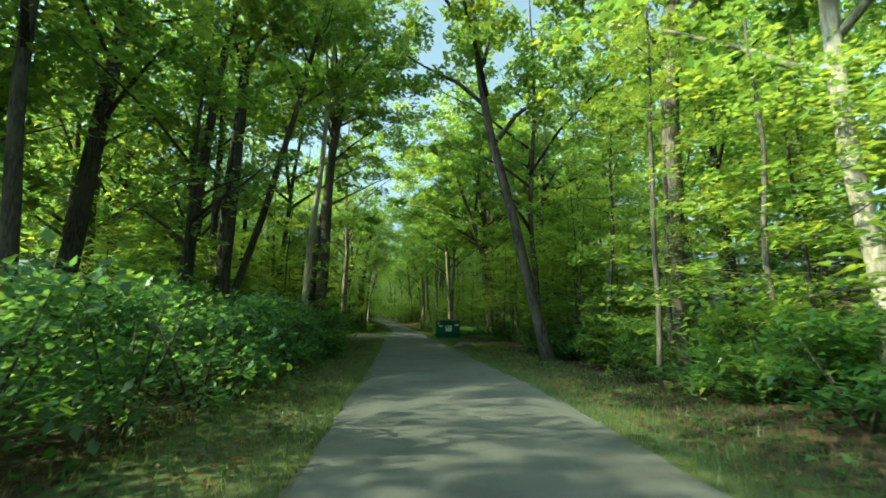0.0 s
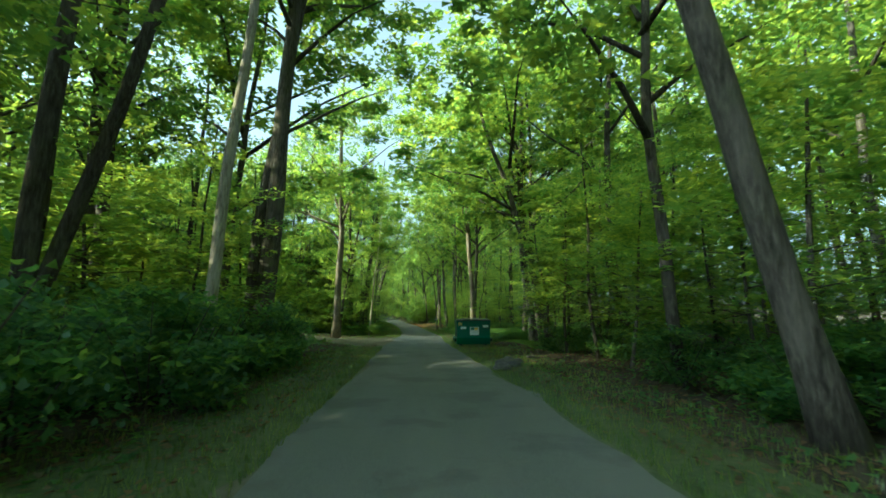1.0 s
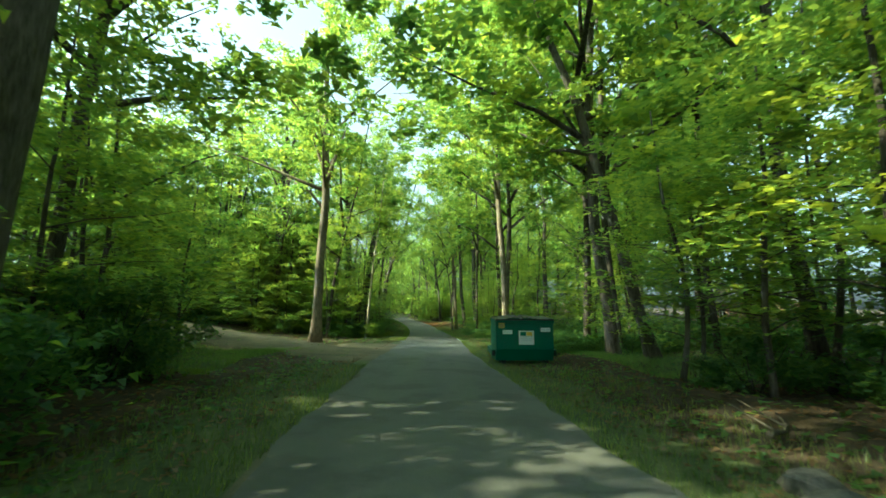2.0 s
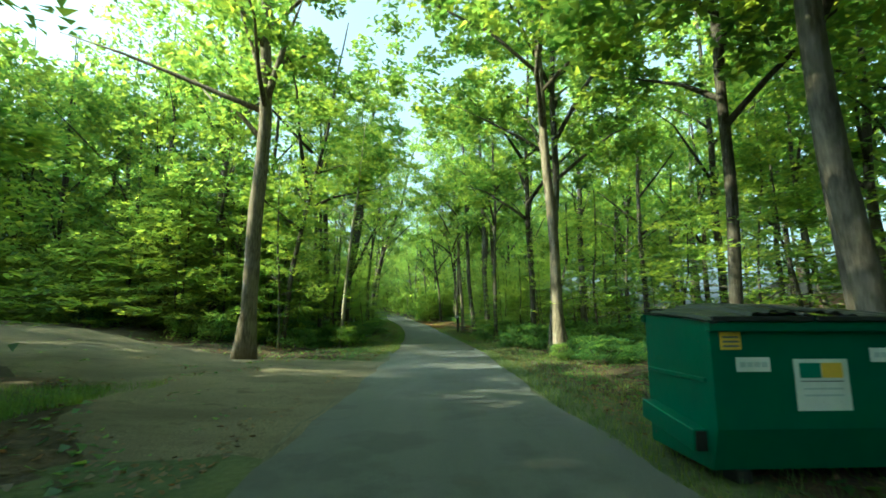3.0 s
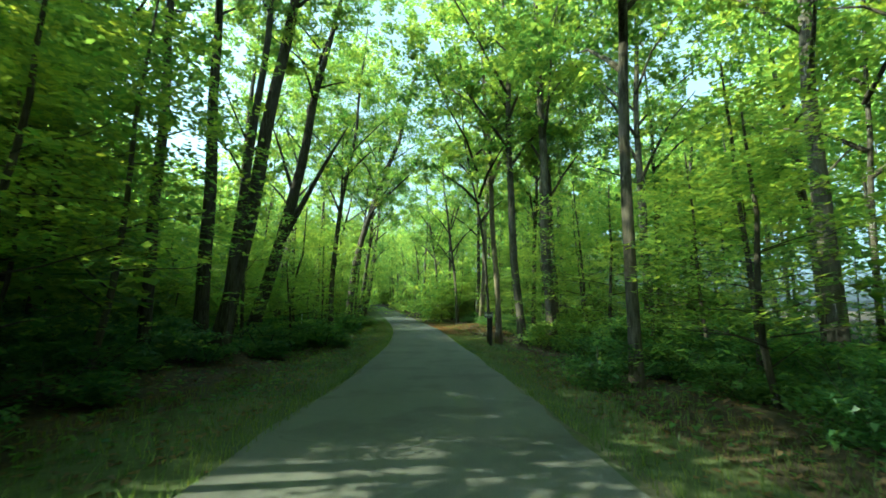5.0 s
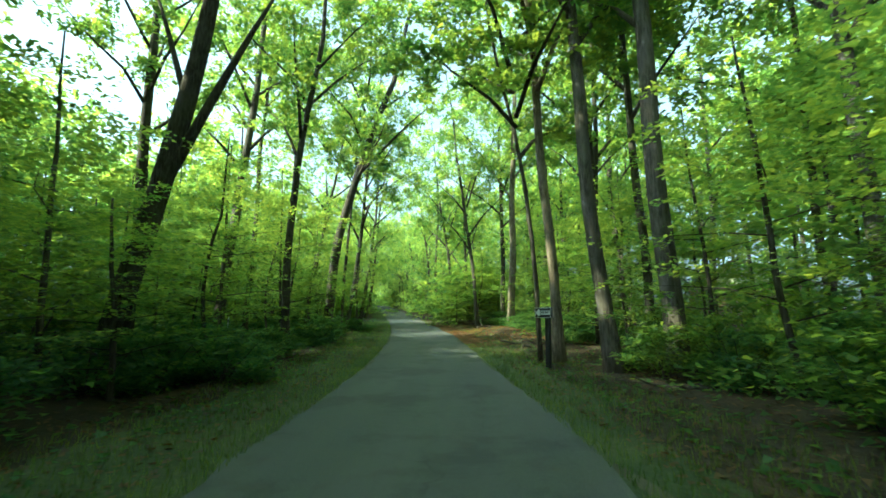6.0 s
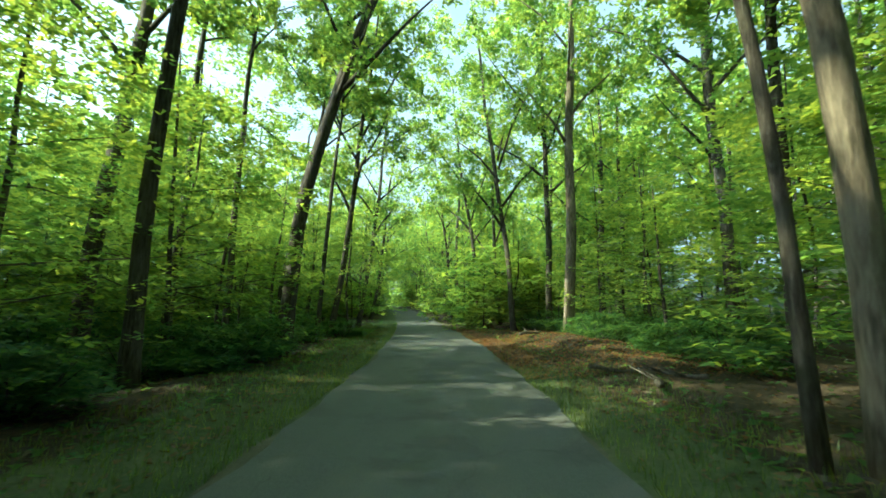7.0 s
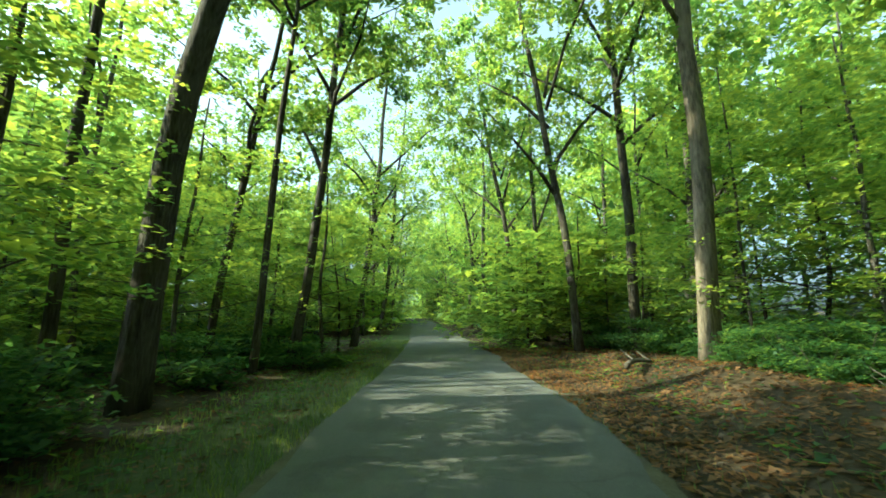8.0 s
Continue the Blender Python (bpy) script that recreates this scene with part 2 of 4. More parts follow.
def ground_z(x, y):
    """Height of the ground: a shallow uneven forest floor beside the road."""
    off = np.abs(np.asarray(x, float) - road_x(y)) - HALF
    out = np.clip(off / 3.0, 0, 1)
    bumps = 0.10 * np.sin(0.9 * np.asarray(x) + 0.4 * np.asarray(y)) * np.sin(0.55 * np.asarray(y) - 0.3 * np.asarray(x)) + 0.04 * np.sin(2.3 * np.asarray(x)) * np.sin(1.9 * np.asarray(y))
    side = np.asarray(x, float) - road_x(y) - 5.0
    bank = 0.3 * np.exp(-(side / 1.6) ** 2) * np.exp(-((np.asarray(y, float) - 82) / 7.0) ** 2)
    up = np.clip((-6.5 - np.asarray(x, float)) / 13, 0, 1)  # the clearing climbs gently away from the lane
    over = np.clip((np.asarray(y, float) - 35) / 8, 0, 1) * np.clip((66 - np.asarray(y, float)) / 9, 0, 1)
    slope = 1.0 * up * up * (3 - 2 * up) * over * over * (3 - 2 * over)
    return rise(y) - 0.03 + out * (bumps + 0.05) + bank + slope


def ground():
    xs = np.concatenate([np.arange(-600, -60, 45), np.arange(-60, -34, 2.0), np.arange(-34, 12, 0.5), np.arange(12, 50, 2.0), np.arange(50, 640, 45)])
    ys = np.concatenate([np.arange(-600, -30, 45), np.arange(-30, 0, 2.0), np.arange(0, 120, 0.6), np.arange(120, 200, 3.0), np.arange(200, 900, 45)])
    gx, gy = np.meshgrid(xs, ys)
    gz = ground_z(gx, gy)
    w = len(xs)
    faces = [(j * w + i, j * w + i + 1, j * w + w + i + 1, j * w + w + i) for j in range(len(ys) - 1) for i in range(w - 1)]
    ob = new("ground", mesh_of("ground", np.stack([gx, gy, gz], -1).reshape(-1, 3), faces, LITTER, True))
    return tagged(ob, "brown forest floor of leaf litter and bare soil", "ground", kind="structure")


def ribbon(name, mat, left, right, lift, y0=-40, y1=230, cross=6, step=0.6, wob=0.0, seed=1):
    """A strip that follows the road, from left to right of its middle line."""
    rng = np.random.default_rng(seed)
    ys = np.arange(y0, y1, step)
    wave = lambda: wob * (np.interp(ys, ys[::4], rng.normal(0, 1, len(ys[::4]))) + 0.4 * rng.normal(0, 1, len(ys)))
    a, b = left + wave(), right + wave()
    verts = []
    for j, y in enumerate(ys):
        for i in range(cross + 1):
            s = a[j] + (b[j] - a[j]) * i / cross
            x = road_x(y) + s
            rim = wob > 0.1 and (i in (0, cross) or j in (0, len(ys) - 1))
            z = max(float(rise(y)) - 0.03, float(ground_z(x, y))) + (lift - 0.05 if rim else lift)
            verts.append((x, y, z))
    w = cross + 1
    faces = [(j * w + i, j * w + i + 1, j * w + w + i + 1, j * w + w + i) for j in range(len(ys) - 1) for i in range(cross)]
    return new(name, mesh_of(name, verts, faces, mat, True))


ground()
tagged(ribbon("road", ASPHALT, -HALF, HALF, 0.045, cross=4, wob=0.085, seed=3), "narrow worn grey asphalt lane with crumbling edges", "road", kind="structure")
tagged(ribbon("verge_left", VERGE, -HALF - 2.1, -HALF + 0.6, 0.018, cross=4, wob=0.16, seed=5), "grassy earth verge beside the asphalt lane", "verge", kind="structure")
tagged(ribbon("verge_right", VERGE, HALF - 0.6, HALF + 1.4, 0.018, y1=78, cross=4, wob=0.16, seed=7), "grassy earth verge beside the asphalt lane", "verge", kind="structure")

tagged(ribbon("shoulder_left", EDGE, -HALF - 0.34, -HALF + 0.5, 0.028, cross=2, wob=0.2, seed=9), "narrow pale sandy edge along the asphalt", "road edge", kind="structure")
tagged(ribbon("shoulder_right", EDGE, HALF - 0.5, HALF + 0.34, 0.028, cross=2, wob=0.2, seed=12), "narrow pale sandy edge along the asphalt", "road edge", kind="structure")

tagged(ribbon("grass_patch", VERGE, -HALF - 10.0, -HALF - 3.4, 0.03, 29.5, 38.5, 10, 0.5, 0.2, 15), "patch of rough green grass beside the track", "grass", kind="structure")


def side_track():
    """The dusty track that leaves the lane to the left and bends ahead into the wood."""
    verts, n = [], 28
    for i in range(n + 1):
        u = i / n
        x = -2.2 - 26 * u
        near, far = 36.4 + 7 * u + 3.0 * u * u, 43.3 + 9.0 * u + 3.0 * u * u
        if u < 0.2:
            near, far = near - 4.5 * (1 - (u / 0.2) ** 3), far + max(0, 0.12 - u) * 10
        for k in range(9):
            y = near + (far - near) * k / 8 + 0.15 * math.sin(5 * u * 9 + k)
            verts.append((x, y, float(ground_z(x, y)) + (-0.04 if k in (0, 8) else 0.028 if i < 2 else 0.05)))
    faces = [(i * 9 + k, i * 9 + k + 1, i * 9 + k + 10, i * 9 + k + 9) for i in range(n) for k in range(8)]
    return tagged(new("side_track", mesh_of("side_track", verts, faces, TRACK, True)), "pale dusty gravel track leaving the lane", "track", kind="structure")


side_track()

# ---- trees ----
BOUGHS = {}


def bough_kit(kind, seed):
    """Limbs and leaves of one crown, about a trunk that stands on the z axis; made once and shared."""
    if (kind, seed) in BOUGHS:
        return BOUGHS[kind, seed]
    rng = np.random.default_rng(1000 + seed)
    limbs, centres = [], []
    spec = {
        "canopy": dict(n=11, z0=-0.6, z1=8.2, reach=4.8, rise=0.85, sprays=5, leaves=168, wide=1.3, thick=0.42, size=0.165, flat=0.45, r=0.075),
        "open": dict(n=11, z0=-0.6, z1=8.2, reach=4.8, rise=0.85, sprays=5, leaves=165, wide=1.25, thick=0.4, size=0.168, flat=0.45, r=0.075),
        "near": dict(n=14, z0=0.6, z1=6.2, reach=2.6, rise=0.2, sprays=4, leaves=96, wide=0.75, thick=0.10, size=0.108, flat=0.72, r=0.02),
        "under": dict(n=13, z0=0.7, z1=6.2, reach=2.7, rise=0.2, sprays=3, leaves=147, wide=0.95, thick=0.12, size=0.122, flat=0.72, r=0.02),
        "mid": dict(n=9, z0=-0.5, z1=9.0, reach=4.6, rise=0.8, sprays=5, leaves=72, wide=1.45, thick=0.5, size=0.215, flat=0.4, r=0.08),
        "far": dict(n=9, z0=0.0, z1=10.5, reach=4.8, rise=0.7, sprays=4, leaves=36, wide=1.6, thick=0.7, size=0.46, flat=0.35, r=0.08),
        "edge": dict(n=12, z0=0.3, z1=7.0, reach=3.2, rise=0.2, sprays=3, leaves=168, wide=1.15, thick=0.25, size=0.155, flat=0.6, r=0.03),
        "farlow": dict(n=9, z0=0.3, z1=7.0, reach=3.2, rise=0.2, sprays=3, leaves=42, wide=1.25, thick=0.4, size=0.32, flat=0.5, r=0.03),
    }[kind]
    for i in range(spec["n"]):
        u = (i + rng.uniform(0.1, 0.9)) / spec["n"]
        z = spec["z0"] + (spec["z1"] - spec["z0"]) * u
        a = i * 2.4 + rng.uniform(-0.5, 0.5)
        reach = spec["reach"] * (1 - 0.62 * u ** 1.6) * rng.uniform(0.7, 1.12)
        if kind in ("canopy", "open", "mid", "far"):
            reach *= 0.6 + 0.6 * min(1, u * 2.2)
        way = np.array([np.cos(a), np.sin(a), 0])
        pts = [np.array([0, 0, z]) + way * reach * s + np.array([0, 0, reach * spec["rise"] * s ** 0.8]) + rng.normal(0, 0.05 * reach, 3) * s * (s < 0.99) for s in (0, 0.3, 0.65, 1.0)]
        r = spec["r"] * (1.15 - 0.6 * u)
        limbs.append(tube(pts, [r, r * 0.75, r * 0.45, r * 0.15], 5, i))
        for k in range(spec["sprays"]):
            s = 0.35 + 0.68 * (k + rng.uniform(0, 0.8)) / spec["sprays"]
            mid = np.array([np.interp(s, (0, 0.3, 0.65, 1.0), [p[c] for p in pts]) for c in range(3)])
            mid = mid + np.array([-way[1], way[0], 0]) * rng.normal(0, 0.28) * reach * s
            for _ in range(3):  # three tufts to a spray
                m = spec["leaves"] // 3
                blob = rng.normal(0, 1, (m, 3))
                blob *= (rng.uniform(0, 1, m) ** 0.4 / np.linalg.norm(blob, axis=1))[:, None] * rng.uniform(0.7, 1.25) * (0.72 if kind in ("canopy", "open", "mid", "far") else 1.0)
                blob *= np.array([spec["wide"] * 0.56, spec["wide"] * 0.56, spec["thick"] * 1.1])
                blob[:, 2] -= 0.12 * (blob[:, 0] ** 2 + blob[:, 1] ** 2)
                centres.append(mid + rng.normal(0, 1, 3) * np.array([0.6, 0.6, 0.36]) * spec["wide"] + blob)
    pts = np.concatenate(centres)
    quads = leaf_quads(rng, pts, spec["size"], spec["flat"], kind != "near")
    crown = quads_mesh("crown", quads, LEAF if kind in ("canopy", "open", "mid", "far") else LEAF_LOW)
    BOUGHS[kind, seed] = (limbs, crown, {}, quads)
    return BOUGHS[kind, seed]


def tree(x, y, lean=0.0, r=0.2, h=20.0, bark="grey", kind="canopy", base=None, bend=0.0, lean_y=0.0, seed=0, scale=1.0, limbs=6, label="", group="", extra=()):
    """A tree: tapered trunk with a flared foot, limbs, and a crown of single leaves. bend: how the stem bows to the side halfway up."""
    rng = np.random.default_rng(seed * 7 + 11)
    z = float(ground_z(x, y)) - 0.06
    top = new("tree")
    top.matrix_basis = pose(x, y, z)
    n = 16 if r > 0.1 else 10
    pts, rad = [], []
    turns = rng.uniform(0, 6.3, 4)
    for i in range(n + 1):
        s = (i / n) ** 1.25
        sway = 0.003 * h * min(1, 5 * s)
        pts.append((lean * h * s + bend * math.sin(math.pi * min(1, s * 1.6)) + sway * (math.sin(9 * s + turns[0]) + 0.5 * math.sin(21 * s + turns[1])), lean_y * h * s + sway * (math.sin(8 * s + turns[2]) + 0.5 * math.sin(19 * s + turns[3])), h * s))
        rad.append(r * (1.0 - 0.86 * s ** 1.45) + 0.012)
    verts, faces = tube(pts, rad, 12 if r > 0.1 else 7, seed, 0.55 if r > 0.12 else 0.25)
    child("trunk", mesh_of("trunk", verts, faces, BARK[bark], True), top)
    base = base if base is not None else h * (0.34 if kind in ("canopy", "open", "mid", "far") else 0.0)
    kit, crown, shared, _ = bough_kit(kind, seed % 4)
    at = Vector([np.interp(base, [p[2] for p in pts], [p[c] for p in pts]) for c in range(3)])
    shear = Matrix(((1, 0, lean, 0), (0, 1, lean_y, 0), (0, 0, 1, 0), (0, 0, 0, 1)))
    span = {"canopy": 11.5, "open": 11.5, "mid": 12.0, "far": 12.0, "under": 7.2, "near": 7.2, "farlow": 8.0, "edge": 8.0}[kind]
    tall = (h - base) / span
    m = Matrix.Translation(at) @ shear @ pose(0, 0, 0, 0, 0, seed * 77 % 360) @ Matrix.Diagonal((scale, scale, tall, 1))
    for k in range(min(limbs, len(kit))):
        if (bark, k) not in shared:
            shared[bark, k] = mesh_of("limb", *kit[k], BARK[bark], True)
        child("limb", shared[bark, k], top, m)
    for k, (z0, dx, dy, dz, rr) in enumerate(extra):  # single long limbs
        o = np.array([np.interp(z0, [p[2] for p in pts], [p[c] for p in pts]) for c in range(3)])
        d = np.array([dx, dy, dz])
        line = [o + d * s + np.array([0, 0, 0.22 * math.sin(3.0 * s + k) * s]) for s in (0, 0.2, 0.45, 0.7, 1.0)]
        child("limb", mesh_of("limb", *tube(line, [rr, rr * 0.85, rr * 0.65, rr * 0.45, rr * 0.15], 7, k + seed), BARK[bark], True), top)
    child("crown", crown, top, m)
    words = {"grey": "grey-brown", "dark": "dark-barked", "light": "light grey", "pale": "pale grey"}[bark]
    default = {
        "canopy": f"tall {words} forest tree with a high leafy crown",
        "open": f"tall {words} forest tree with an open leafy crown",
        "mid": f"tall {words} tree standing back in the wood",
        "far": f"tall {words} unseen tree added for shade",
        "near": "slender young tree with level sprays of green leaves",
        "under": "slender young tree with level sprays of green leaves",
        "edge": "leafy young tree at the edge of the wood",
        "farlow": "small leafy understorey unseen tree added for shade",
    }[kind]
    return tagged(top, label or default, "tree", group or {"canopy": "trees beside the lane", "open": "trees beside the lane", "mid": "trees of the wood", "far": "trees of the wood", "under": "young trees beside the lane", "near": "young trees beside the lane", "farlow": "understorey trees of the wood", "edge": "understorey trees of the wood"}[kind])


# x, y, lean, radius, height, bark, bend
STEMS_START = [
    (3.92, 14.17, -0.18, 0.17, 21, "dark", -0.3), (6.34, 11.36, 0.06, 0.28, 22, "light", 0), (7.79, 7.2, -0.03, 0.18, 17, "pale", -0.3),
    (4.96, 19.02, 0.0, 0.13, 16, "dark", -0.25), (6.04, 33.98, -0.27, 0.2, 17, "grey", 0.2), (2.99, 46.62, 0.038, 0.16, 20, "grey", 0),
    (2.86, 44.87, -0.03, 0.19, 22, "light", -0.1), (5.62, 36.17, -0.03, 0.23, 21, "grey", -0.3), (6.2, 37.2, -0.02, 0.16, 19, "dark", -0.2),
    (5.83, 40.17, 0.03, 0.16, 18, "dark", 0), (-8.13, 18.67, 0.26, 0.17, 19, "dark", 0.2), (-8.3, 18.92, 0.042, 0.23, 20, "dark", 0),
]
STEMS_TRACK = [
    (-5.16, 20.23, 0.068, 0.15, 20, "pale", 0), (-5.33, 23.98, 0.05, 0.33, 22, "grey", 0), (-5.75, 24.1, 0.1, 0.2, 20, "grey", -0.25), (-9.26, 29.23, 0.09, 0.18, 19, "grey", 0),
    (-7.36, 43.9, 0.0, 0.27, 22, "light", 0.15), (-8.43, 50.32, 0.16, 0.12, 16, "dark", -0.2), (-9.59, 62.57, -0.04, 0.24, 20, "dark", 0),
    (-9.18, 59.32, -0.03, 0.15, 18, "dark", 0), (-7.69, 60.32, 0.05, 0.14, 17, "dark", 0), (3.32, 51.82, 0.0, 0.14, 19, "dark", -0.2),
    (8.23, 60.07, 0.0, 0.24, 20, "grey", 0), (3.5, 71.6, -0.02, 0.14, 21, "grey", 0), (0.05, 70.3, -0.12, 0.062, 16, "dark", 0.28),
]
STEMS_SIGN = [
    (1.99, 56.82, 0.0, 0.12, 17, "grey", 0), (19.3, 67.1, 0.05, 0.29, 20, "grey", 0), (-10.22, 67.23, 0.2, 0.29, 18, "dark", 0.2),
    (-8.58, 61.8, 0.13, 0.26, 20, "dark", 0.1), (-13.2, 71.73, 0.0, 0.22, 20, "dark", 0), (-8.38, 73.13, 0.07, 0.15, 19, "dark", -0.35),
    (-12.9, 76.63, 0.085, 0.24, 21, "grey", 0), (-9.3, 80.4, 0.23, 0.26, 22, "dark", -0.7), (-11.89, 81.26, 0.02, 0.12, 18, "dark", 0),
    (-14.1, 81.28, 0.036, 0.16, 19, "dark", 0), (-12.95, 87.01, 0.17, 0.13, 16, "dark", -0.2), (-9.84, 84.51, 0.062, 0.1, 15, "dark", 0),
]
STEMS_END = [
    (0.52, 70.15, -0.062, 0.145, 21, "light", 0.12), (1.42, 68.13, -0.05, 0.185, 22, "grey", -0.2), (2.5, 67.26, -0.03, 0.23, 22, "grey", -0.1),
    (0.27, 84.76, 0.04, 0.23, 21, "light", 0.05), (2.95, 75.4, 0.026, 0.13, 18, "dark", 0), (-11.04, 14.5, 0.085, 0.32, 21, "dark", 0),
    (-7.74, 18.5, 0.013, 0.22, 20, "dark", 0), (-9.02, 17.5, 0.083, 0.24, 20, "dark", 0), (4.6, 81.0, -0.01, 0.2, 20, "grey", 0),
    (6.26, 66.73, 0.0, 0.18, 19, "grey", -0.2), (0.2, 90.5, 0.0, 0.18, 20, "dark", 0),
]
BIG = STEMS_START + STEMS_TRACK + STEMS_SIGN + STEMS_END
for i, (x, y, lean, r, h, bark, bend) in enumerate(BIG):
    thin = y > 56
    if x < -7 and 14 < y < 20:
        thin = True
    small = 0.32 if x < -7 and 58 < y < 64 else 0.28 if -10 < x < -5 and 17 < y < 24.5 else 0.0  # crowns made smaller and higher here to let the sun past
    limbs = {(-7.36, 43.9): [(8.3, -6.5, -1.0, 2.3, 0.11), (8.6, 1.3, -0.6, 3.6, 0.14), (9.0, -1.6, 0.4, 4.5, 0.1)], (-9.3, 80.4): [(8.6, 3.8, -0.5, 3.4, 0.11), (9.4, 1.6, 0.4, 4.6, 0.09)], (-10.22, 67.23): [(4.3, 2.7, 0.1, 5.4, 0.16), (6.5, -1.5, 0.2, 4.0, 0.09)], (-5.33, 23.98): [(7.4, 3.6, 0.5, 1.9, 0.07)], (6.04, 33.98): [(6.5, -2.2, 0, 3.8, 0.07), (5.2, 1.2, 0, 3.5, 0.06)]}.get((x, y), ())
    high = (x, y) in ((-11.89, 81.26), (-14.1, 81.28), (-9.84, 84.51), (-10.22, 67.23))  # crowns far up: the sun passes below them
    foot = h * (0.62 if high else (0.38 if thin else 0.34) + 0.6 * small)
    spread = (0.6 if high else 0.85 - small if thin else 1.2 if y > 40 else 1.1 - small) + 0.3 * ((i * 37) % 10) / 10 + {(6.04, 33.98): 0.4, (-5.33, 23.98): 0.4, (-9.26, 29.23): 0.4}.get((x, y), 0)
    tree(x, y, lean, r * 0.88, h, bark, "open" if x < road_x(y) and y > 40 else "canopy", foot, bend, 0.0, i, spread, extra=limbs)

# filler: the rest of the wood, kept clear of the lane, the track and the mapped trees
rng = np.random.default_rng(5)
taken = [(t[0], t[1]) for t in BIG]


def clear(x, y, gap, from_road):
    off = abs(x - float(road_x(y)))
    if off < from_road:
        return False
    u = (-2.2 - x) / 26
    if -0.1 < u < 1.1 and 36.5 + 7 * u + 3 * u * u - 0.6 < y < 46.2 + 9 * u and x < road_x(y):
        return False
    if x < -4 and y < 14 and from_road == 4.8:
        return False
    if -9 < x < 0 and 29 < y < 37.5:
        return False
    if 0 < x < 4.5 and 29 < y < 36:
        return False
    return all((x - a) ** 2 + (y - b) ** 2 > gap * gap for a, b in taken)


def scatter(count, x0, x1, y0, y1, gap, from_road, tries=40, tall=False):
    out = []
    for _ in range(count * tries):
        if len(out) == count:
            break
        y = rng.uniform(y0, y1)
        side = -1 if rng.uniform() < 0.5 else 1
        x = float(road_x(y)) + side * rng.uniform(x0, x1)
        along = y + 0.268 * (float(road_x(y)) - x)  # strips kept free of trees to let the low sun in
        if 97 < along < 105 and road_x(y) - 40 < x < road_x(y) - 2:
            continue
        if tall and road_x(y) - 56 < x < road_x(y) - 2 and (-8 < along < 8.5 or 17 < along < 20.5 or 39 < along < 44 or 51 < along < 57 or 58 < along < 66 or 68.3 < along < 70 or 78 < along < 89 or 96 < along < 105 or 110 < along < 123):
            continue
        if clear(x, y, gap, from_road):
            out.append((x, y))
            taken.append((x, y))
    return out


# young trees whose leaves hang in front of the taller stems: x, y, height, foot of the leaves, spread
YOUNG_START = [
    (6.0, 7.2, 6.5, 0.2, 1.1), (8.3, 9.5, 7.0, 0.0, 1.2), (5.6, 10.4, 5.5, 0.3, 0.9),
    (5.4, 25.0, 7.5, 0.6, 1.1), (6.6, 28.0, 8.0, 0.4, 1.2), (8.0, 24.5, 8.0, 0.4, 1.2),
    (4.6, 29.3, 6.0, 0.8, 0.9), (3.9, 47.6, 6.0, 1.2, 0.9), (5.6, 49.0, 7.0, 0.6, 1.1),
    (3.3, 55.0, 4.6, 0.2, 0.9), (4.6, 57.5, 7.0, 0.4, 1.1), (3.4, 62.3, 5.6, 0.2, 1.0),
    (4.9, 63.6, 6.4, 0.2, 1.1), (3.5, 65.2, 6.6, 0.6, 1.0),
]
YOUNG_END = [
    (5.8, 61.6, 6.5, 0.2, 1.1), (4.4, 69.5, 7.0, 0.8, 1.1), (3.9, 75.0, 7.0, 1.0, 1.1),
    (2.4, 80.0, 5.0, 0.6, 0.9), (3.4, 84.0, 7.0, 0.6, 1.1), (-6.6, 53.0, 6.0, 0.4, 1.0),
    (-7.8, 56.0, 7.5, 0.5, 1.1), (-7.2, 64.0, 3.2, 0.2, 0.8), (-9.4, 65.0, 7.0, 0.4, 1.1),
    (-8.9, 69.5, 6.5, 0.6, 1.1), (-10.4, 72.5, 7.5, 0.6, 1.2), (-10.6, 79.0, 7.0, 0.8, 1.1),
    (-11.5, 84.0, 7.0, 0.4, 1.2), (-9.6, 88.0, 6.5, 0.5, 1.1),
]
YOUNG = YOUNG_START + YOUNG_END
for i, (x, y, h, foot, s) in enumerate(YOUNG):
    tree(x, y, rng.normal(0, 0.05), 0.03 + 0.003 * h, h, ("grey", "dark")[i % 2], "near", foot, rng.normal(0, 0.2), 0, i + 1, s, 8)
    taken.append((x, y))
tree(-5.91, 50.57, 0.088, 0.07, 11, "pale", "near", 4.5, 0, 0, 2, 1.1, 8, "slender pale sapling leaning over the verge")
tree(4.23, 8.2, 0.037, 0.04, 8, "grey", "near", 4.6, 0, 0, 3, 0.5, 8, "thin straight sapling at the edge of the wood")
tree(5.14, 13.2, 0.1, 0.05, 9, "dark", "near", 3.5, 0.2, 0, 1, 0.9, 8, "thin dark sapling at the edge of the wood")
FILL = [(-7.0, 22.5), (-6.8, 26.5), (-8.6, 21.0), (-9.8, 25.5), (-7.9, 29.0), (5.6, 16.5), (6.8, 19.5), (5.2, 22.0), (7.5, 22.0), (4.9, 27.0), (6.2, 31.5),
        (-11.5, 69.0), (-9.6, 75.5), (-11.0, 77.5), (-13.0, 84.0), (-12.4, 89.5), (-10.8, 92.0), (-14.5, 75.0), (-16.0, 79.5), (-17.5, 84.0), (-15.5, 87.0), (-19.0, 76.5), (-20.5, 81.0), (-17.0, 72.0), (-22.0, 86.0), (3.2, 72.5), (4.8, 78.0), (1.9, 86.5), (3.6, 89.5), (0.9, 92.5), (5.5, 73.0)]
